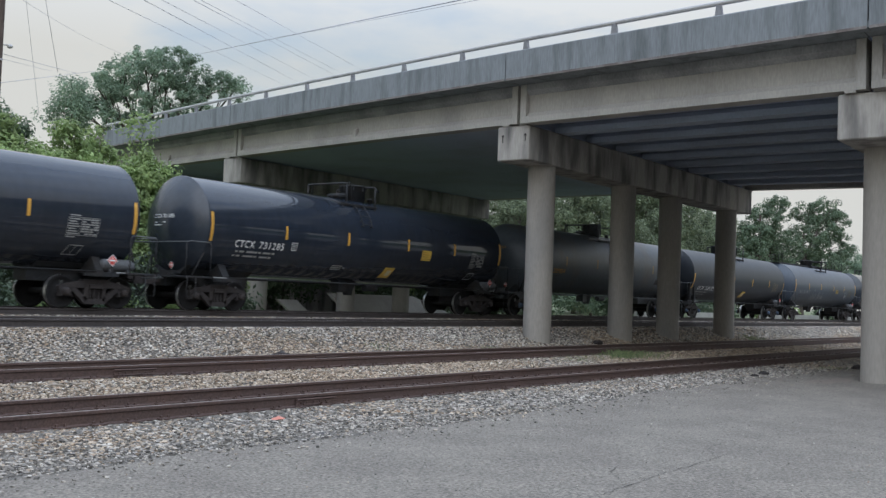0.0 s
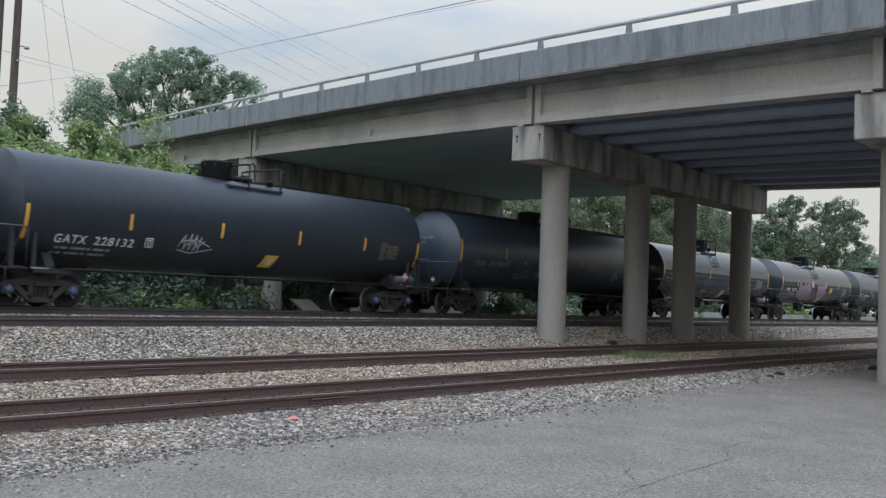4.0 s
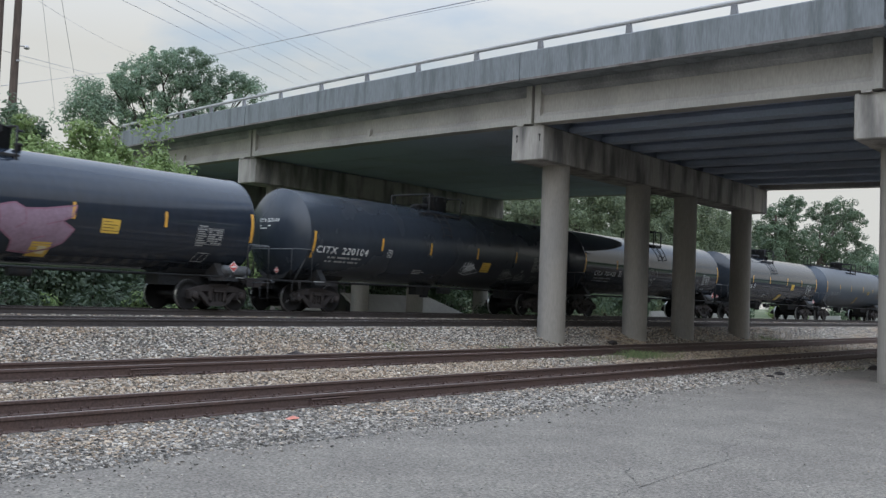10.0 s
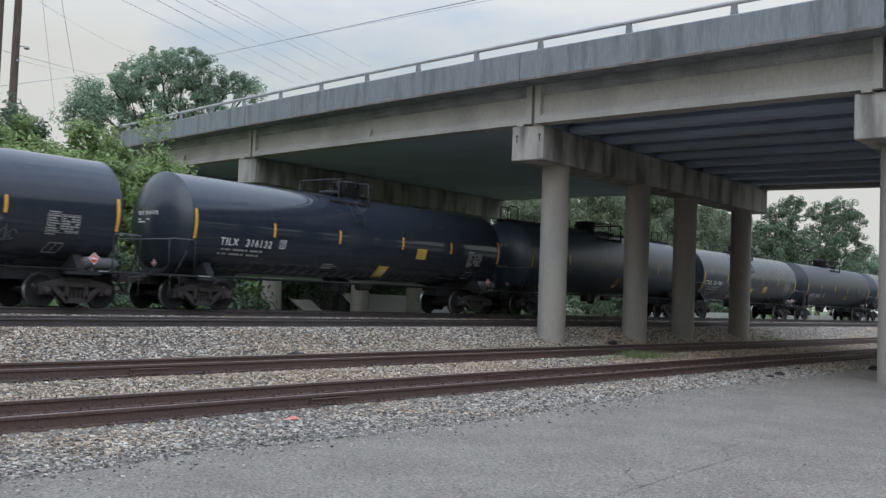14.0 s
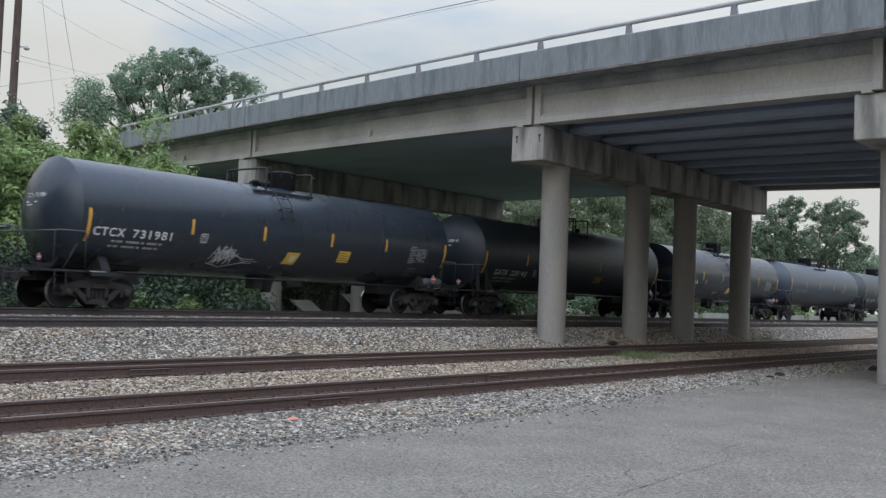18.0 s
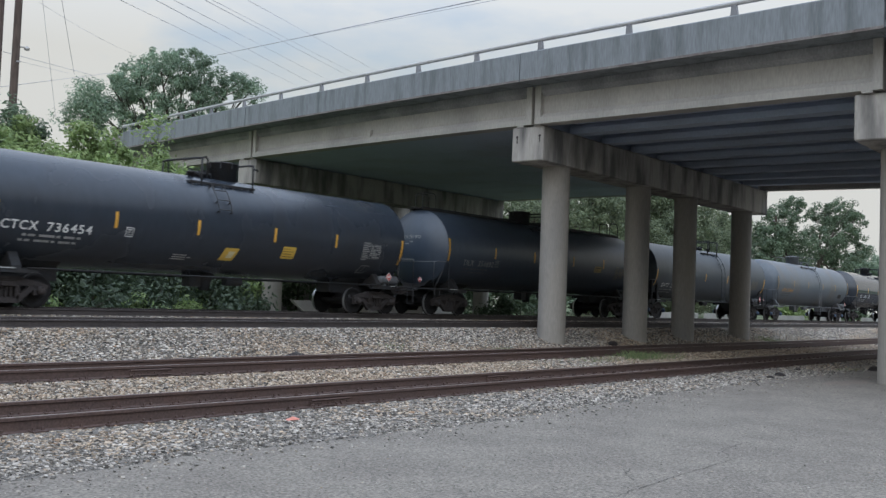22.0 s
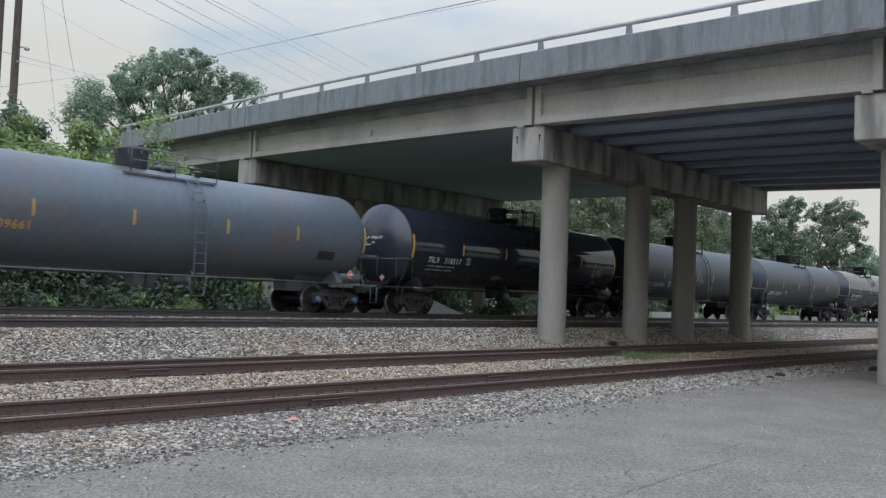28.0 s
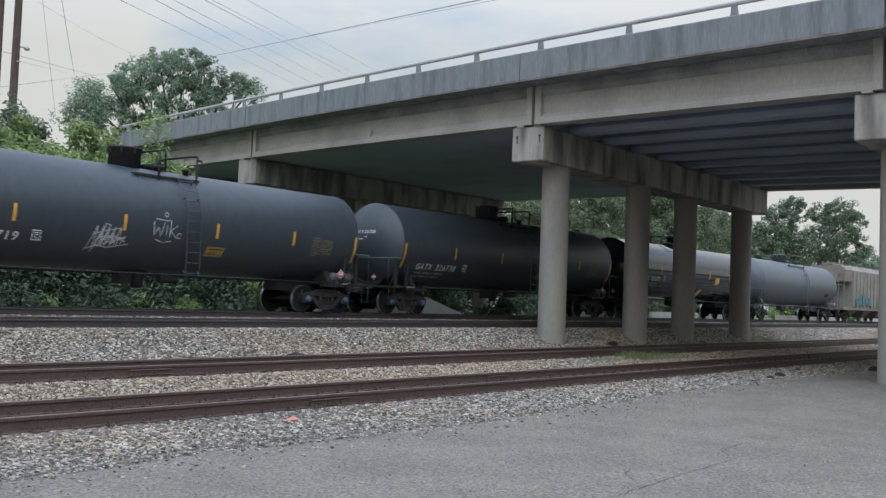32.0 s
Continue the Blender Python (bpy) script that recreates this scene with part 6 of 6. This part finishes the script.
# ---- poles and wires ----
def utility_pole(x, y, h, r, lamp):
    p = new("utility_pole")
    p.location = (x, y, ground_z(x, y))
    tagged(p, "brown creosoted wooden utility pole", "utility pole", "utility poles")
    b = Build()
    b.cyl((0, 0, -0.5), (0, 0, h), r, r * 0.72, 16)
    part("pole", b.mesh("pole", "pole"), p)
    b = Build()
    b.bevelled(-1.2, 1.2, -0.06, 0.06, h - 0.9, h - 0.78, 0.01)
    arm = part("crossarm", b.mesh("crossarm", "pole"), p)
    for dx in (-1.05, -0.5, 0.5, 1.05):
        b = Build()
        b.spin([(h - 0.78, 0.02), (h - 0.70, 0.05), (h - 0.62, 0.05), (h - 0.56, 0.02), (h - 0.56, 0.0)], 10, "z", centre=(dx, 0, 0))
        part("insulator", b.mesh("insulator", "aluminium"), arm)
    if lamp:
        b = Build()
        b.tube([(0.1, 0, lamp), (0.35, -0.05, lamp + 0.04)], 0.03, 6)
        b.spin([(lamp - 0.10, 0.0), (lamp - 0.06, 0.11), (lamp + 0.02, 0.12), (lamp + 0.09, 0.05), (lamp + 0.1, 0.0)], 12, "z", centre=(0.46, -0.06, 0))
        part("lamp_head", b.mesh("lamp_head", "aluminium"), p)
        b = Build()
        b.box(-0.05, 0.05, -0.35, -0.2, lamp - 0.72, lamp - 0.66)
        part("bracket", b.mesh("bracket", "wire"), p)
    return p


utility_pole(21.62, 41.0, 17.0, 0.20, 11.5)
utility_pole(23.42, 46.0, 17.5, 0.17, 0)
utility_pole(138.2, 50.0, 14.6, 0.22, 0)


def wire(a, c, sag, r, name="overhead_wire", label="thin grey overhead wire against the sky"):
    a, c = Vector(a), Vector(c)
    pts = []
    for i in range(25):
        t = i / 24
        p = a.lerp(c, t)
        p.z -= sag * 4 * t * (1 - t)
        pts.append(p)
    b = Build()
    b.tube(pts, r, 6)
    tagged(new(name, b.mesh(name, "wire")), label, "wire", "overhead wires")


def beyond(a, c, t0, t1):
    a, c = Vector(a), Vector(c)
    return a + (c - a) * t0, a + (c - a) * t1


for a, c, sag, r in (((66.82, 85.0, 26.75), (29.11, 22.0, 12.92), 0.0, 0.026), ((56.95, 60.0, 23.21), (30.17, 22.0, 13.2), 0.0, 0.012),
                     ((19.49, 30.0, 11.67), (83.43, 90.0, 27.24), 0.0, 0.010), ((20.92, 30.0, 12.04), (86.28, 90.0, 27.93), 0.0, 0.013), ((21.69, 30.0, 12.24), (88.71, 90.0, 28.98), 0.0, 0.010),
                     ((23.06, 30.0, 12.6), (92.79, 90.0, 30.16), 0.0, 0.012), ((23.4, 30.0, 12.69), (94.38, 90.0, 30.63), 0.0, 0.010), ((25.08, 30.0, 13.13), (98.43, 90.0, 31.82), 0.0, 0.010)):
    p, q = beyond(a, c, -0.35 if sag == 0.0 and r < 0.02 else 0.0, 1.25)
    wire(p, q, sag, r)
for a, c, sag, r in (((22.52, 41.0, 14.14), (50.4, 75.0, 22.06), 0.2, 0.008), ((21.53, 37.6, 13.91), (23.82, 40.0, 11.08), 0.0, 0.010), ((20.84, 37.8, 13.76), (23.05, 40.0, 9.07), 0.0, 0.008),
                     ((21.06, 41.0, 11.61), (37.14, 60.0, 15.9), 0.0, 0.013), ((20.2, 40.0, 9.78), (44.81, 70.0, 18.73), 0.0, 0.014), ((21.83, 41.0, 11.36), (35.28, 60.0, 15.68), 0.0, 0.008)):
    wire(a, c, sag, r)


# ---- small things on the ground ----
def build_ground_details():
    # cracks in the asphalt
    for seed, pts in ((1, ((8.3, 4.62), (9.04, 4.64), (9.95, 4.71), (10.99, 4.72), (12.6, 4.78), (14.4, 4.55), (16.4, 4.27), (21, 3.7))), (2, ((9.2, 4.66), (9.55, 4.9), (9.9, 5.2), (10.4, 5.3))),
                      (4, ((11.8, 4.76), (12.6, 5.2), (13.6, 5.25), (15.0, 5.05))), (5, ((14.4, 4.55), (15.6, 4.0), (16.2, 3.8)))):
        rng = random.Random(seed)
        fine = []
        for (xa, ya), (xb, yb) in zip(pts, pts[1:]):
            k = max(2, int(math.hypot(xb - xa, yb - ya) / 0.09))
            fine += [(xa + (xb - xa) * i / k + rng.uniform(-.03, .03), ya + (yb - ya) * i / k + rng.uniform(-.03, .03)) for i in range(k)]
        b = Build()
        v = []
        for x, y in fine:
            w = rng.uniform(0.0008, 0.0065)
            z = 0.012 + 0.012 * noise.noise((x * 0.3, y * 0.3, 1)) + 0.005
            v += [(x, y - w, z), (x, y + w, z)]
        b.add(v, [(2 * i, 2 * i + 2, 2 * i + 3, 2 * i + 1) for i in range(len(fine) - 1)])
        part("crack", b.mesh("crack", "ink"), LOT)
    # sandy soil washed over the asphalt's edge under the bridge
    rng = random.Random(6)
    b = Build()
    ring = [(27.6 + 1.6 * math.cos(a) * (1 + 0.22 * math.sin(3 * a + 1) + 0.1 * rng.uniform(-1, 1)), 7.95 + 0.42 * math.sin(a) * (1 + 0.3 * math.sin(4 * a) + 0.2 * rng.uniform(-1, 1))) for a in np.linspace(0, 6.2, 44)]
    b.add([(27.6, 7.95, 0.034)] + [(x, y, 0.012) for x, y in ring], [(0, 1 + i, 1 + (i + 1) % 44) for i in range(44)])
    part("soil_patch", b.mesh("soil_patch", "sand"), LOT, "brown sandy soil washed over asphalt")
    # joint bars and spikes on the old rails
    for tr, x, y, z in (("track_yard", 11.78, -0.786, 0.0), ("track_yard", 18.7, 0.72, 0.0), ("track_siding", 11.1, -0.786, 0.02), ("track_siding", 17.7, 0.72, 0.0), ("track_yard", 30.5, -0.786, 0.0), ("track_siding", 29.0, -0.786, 0.02)):
        b = Build()
        b.prism([(y - 0.045, z + 0.028), (y - 0.012, z + 0.035), (y - 0.010, z + 0.12), (y - 0.045, z + 0.138), (y - 0.055, z + 0.12), (y - 0.03, z + 0.10), (y - 0.03, z + 0.05)], x - 0.45, x + 0.45, "x")
        for k in range(6):
            b.cyl((x - 0.36 + k * 0.145, y - 0.02, z + 0.075), (x - 0.36 + k * 0.145, y - 0.05, z + 0.075), 0.014, seg=6)
        part("joint_bar", b.mesh("joint_bar", "rail"), TRACKS[tr], "rusty bolted joint bar")
    # dark lumps and scraps lying about
    for k, (x, y, s) in enumerate(((17.0, 18.0, 0.20), (17.3, 18.05, 0.14), (31.5, 10.6, 0.10), (28.0, 9.9, 0.16), (26.9, 9.8, 0.12), (34.2, 9.0, 0.22), (33.8, 18.4, 0.2))):
        rng = random.Random(k)
        bm = bmesh.new()
        bmesh.ops.create_icosphere(bm, subdivisions=2, radius=s)
        for q in bm.verts:
            q.co *= rng.uniform(0.75, 1.15)
            q.co.z *= 0.55
        me = bpy.data.meshes.new("dark_lump")
        bm.to_mesh(me)
        bm.free()
        me.materials.append(M["truck"])
        ob = new("dark_lump", me)
        ob.location = (x, y, ground_z(x, y) + s * 0.3)
        tagged(ob, "dark lump of debris lying on the ballast", "debris", "trackside debris")
    b = Build()
    b.add([(9.86, 10.52, 0.02), (10.05, 10.48, 0.03), (10.16, 10.56, 0.02), (10.02, 10.62, 0.045), (9.9, 10.6, 0.03), (10.0, 10.55, 0.07)], [(0, 1, 5), (1, 2, 5), (2, 3, 5), (3, 4, 5), (4, 0, 5), (4, 3, 2, 1, 0)])
    tagged(new("plastic_scrap", b.mesh("plastic_scrap", "scrap")), "crumpled orange-pink plastic scrap lying on the gravel", "litter")
    # grass by the siding
    rng = np.random.default_rng(9)
    spots = [(30.0, 14.95, 2.0, 0.26, 900, 0.15), (29.2, 15.0, 0.7, 0.16, 420, 0.22), (26.5, 14.9, 1.5, 0.2, 260, 0.10), (21.5, 18.55, 0.5, 0.2, 90, 0.12), (26.0, 17.9, 0.4, 0.25, 160, 0.14), (50.0, 18.2, 1.0, 0.3, 240, 0.2), (24.5, 15.0, 4.0, 0.2, 140, 0.07), (33.2, 9.6, 1.2, 0.2, 160, 0.09)]
    V, F = [], []
    for cx, cy, rx, ry, n, h in spots:
        P = np.column_stack([cx + rng.normal(0, rx * .55, n), cy + rng.normal(0, ry, n)])
        for x, y in P:
            z = ground_z(x, y)
            t, hh = rng.uniform(0, 6.28), h * rng.uniform(0.4, 1.2)
            dx, dy = math.cos(t) * 0.007, math.sin(t) * 0.007
            lx, ly = rng.normal(0, 0.35, 2) * hh
            o = len(V)
            V += [(x - dx, y - dy, z), (x + dx, y + dy, z), (x + dx * .6 + lx * .5, y + dy * .6 + ly * .5, z + hh * .65), (x + lx, y + ly, z + hh)]
            F.append((o, o + 1, o + 2, o + 3))
    tagged(new("grass", quick("grass", V, F, "grass")), "tufts of green grass between the tracks", "grass", kind="stuff")
    # ties
    def tie_mesh():
        b = Build()
        b.bevelled(-0.115, 0.115, -1.3, 1.3, -0.16, 0.0, 0.009)
        return b.mesh("tie", "tie")
    tm = tie_mesh()
    pb = Build()
    for y in (-GAUGE / 2 - 0.036, GAUGE / 2 + 0.036):
        pb.box(-0.10, 0.10, y - 0.165, y + 0.165, 0.0, 0.028)
        for dx in (-0.06, 0.06):
            for s in (-1, 1):
                pb.box(dx - 0.016, dx + 0.016, y + s * 0.088 - 0.018, y + s * 0.088 + 0.018, 0.026, 0.062)
    pm = pb.mesh("tie_plate", "rail")
    rng = random.Random(4)
    for name, x0, x1 in (("track_yard", 4, 50), ("track_siding", 6, 68)):
        x = x0
        while x < x1:
            part("tie", tm, TRACKS[name], "", pose(x + rng.uniform(-.04, .04), rng.uniform(-.08, .08), -0.004, 0, 0, rng.uniform(-2, 2)))
            part("tie_plate", pm, TRACKS[name], "", pose(x, 0, -0.002))
            x += 0.53
    for name, x0, x1 in (("track_passing", 8, 90), ("track_main", 8, 110)):
        b = Build()
        x = x0
        while x < x1:
            b.box(x - 0.115, x + 0.115, -1.3, 1.3, -0.16, -0.004)
            x += 0.53
        ob = part("tie_row", b.mesh("tie_row", "tie"), TRACKS[name])
        tagged(ob, "row of timber ties", kind="stuff")


build_ground_details()


def build_stones():
    """Loose ballast stones lying on the bed, thick near the lot and thinner far off."""
    rng = np.random.default_rng(17)
    zones = []
    for y0, y1, dens, smin, smax in ((8.0, 9.3, 420, .006, .025), (9.3, 10.9, 460, .009, .034), (10.9, 11.45, 220, .009, .030), (11.9, 12.9, 200, .012, .028), (13.25, 15.45, 480, .012, .029), (15.8, 16.85, 260, .013, .029),
                                     (17.25, 20.35, 420, .016, .035), (20.7, 24.4, 140, .020, .036)):
        x = 0.50 * y0
        for k in range(8):
            xa, xb = x, x + 4 + k * 1.6
            x = xb
            near = 1.0 / (1 + 0.30 * k)
            n = int(1.65 * (xb - xa) * (y1 - y0) * dens * near)
            zones.append(np.column_stack([rng.uniform(xa, xb, n), rng.uniform(y0, y1, n), rng.uniform(smin, smax, n) * (1 + 0.08 * k)]))
    P = np.vstack(zones)
    ex = np.interp(P[:, 0], EDGE[0], EDGE[1])
    keep = (P[:, 1] > ex + 0.1) | (rng.random(len(P)) < 0.13 * np.exp(-(ex - P[:, 1]) * 3.0))
    P = P[keep]
    # loose grit strewn over the asphalt
    g = np.column_stack([rng.uniform(3.0, 34.0, 15000), rng.uniform(2.6, 9.3, 15000), rng.uniform(0.003, 0.0105, 15000)])
    g = g[(rng.random(len(g)) < 0.15 + 0.85 * np.exp(-(np.interp(g[:, 0], EDGE[0], EDGE[1]) - g[:, 1]) * 0.9))]
    P = np.vstack([P, g])
    n = len(P)
    z = np.interp(P[:, 1], [p[0] for p in PROFILE], [p[1] for p in PROFILE]) + np.where(P[:, 1] < np.interp(P[:, 0], EDGE[0], EDGE[1]), 0.038, 0.020)
    cube = np.array([(x, y, w) for w in (-1, 1) for y in (-1, 1) for x in (-1, 1)], float)
    V = cube[None] * rng.uniform(0.45, 1.1, (n, 8, 3))
    V *= 0.80 * P[:, 2][:, None, None] * np.array([1.3, 1.0, 0.52])
    t, u = rng.uniform(0, 6.28, n), rng.normal(0, 0.35, n)
    ct, st, cu, su = np.cos(t), np.sin(t), np.cos(u), np.sin(u)
    y1 = V[:, :, 1] * cu[:, None] - V[:, :, 2] * su[:, None]
    z1 = V[:, :, 1] * su[:, None] + V[:, :, 2] * cu[:, None]
    x2 = V[:, :, 0] * ct[:, None] - y1 * st[:, None]
    y2 = V[:, :, 0] * st[:, None] + y1 * ct[:, None]
    V = np.stack([x2 + P[:, 0][:, None], y2 + P[:, 1][:, None], z1 + z[:, None] + rng.uniform(-.005, .012, (n, 1))], 2).reshape(-1, 3)
    q = np.array([(0, 2, 3, 1), (4, 5, 7, 6), (0, 1, 5, 4), (2, 6, 7, 3), (0, 4, 6, 2), (1, 3, 7, 5)])
    # between and beside the old tracks dust has turned patches of them tan
    dusty = 0.30 * np.array([noise.noise((x * 0.22, y * 0.5, 8)) for x, y in P[:, :2]]) + np.interp(P[:, 1], [9.0, 11.4, 11.9, 13.3, 15.3, 15.9, 17.2, 18.2, 20.0], [-0.14, -0.02, 0.27, 0.20, 0.18, 0.22, 0.16, 0.08, -0.05])
    tan = dusty + rng.normal(0, 0.10, n) > 0.06
    V = V.reshape(n, 8, 3)
    near = (P[:, 1] < 11.6) & ~tan
    for mask, mat, label in ((near, "greystones", "loose blue-grey crushed stones beside the lot"), (~tan & ~near, "stones", "loose pale grey crushed ballast stones"), (tan, "tanstones", "dusty tan ballast stones between the old tracks")):
        m = int(mask.sum())
        F = (np.arange(m)[:, None, None] * 8 + q[None]).reshape(-1, 4)
        tagged(new("ballast_stones", quick("ballast_stones", V[mask].reshape(-1, 3), F, mat)), label, "ballast stones", kind="stuff")


build_stones()


motions()
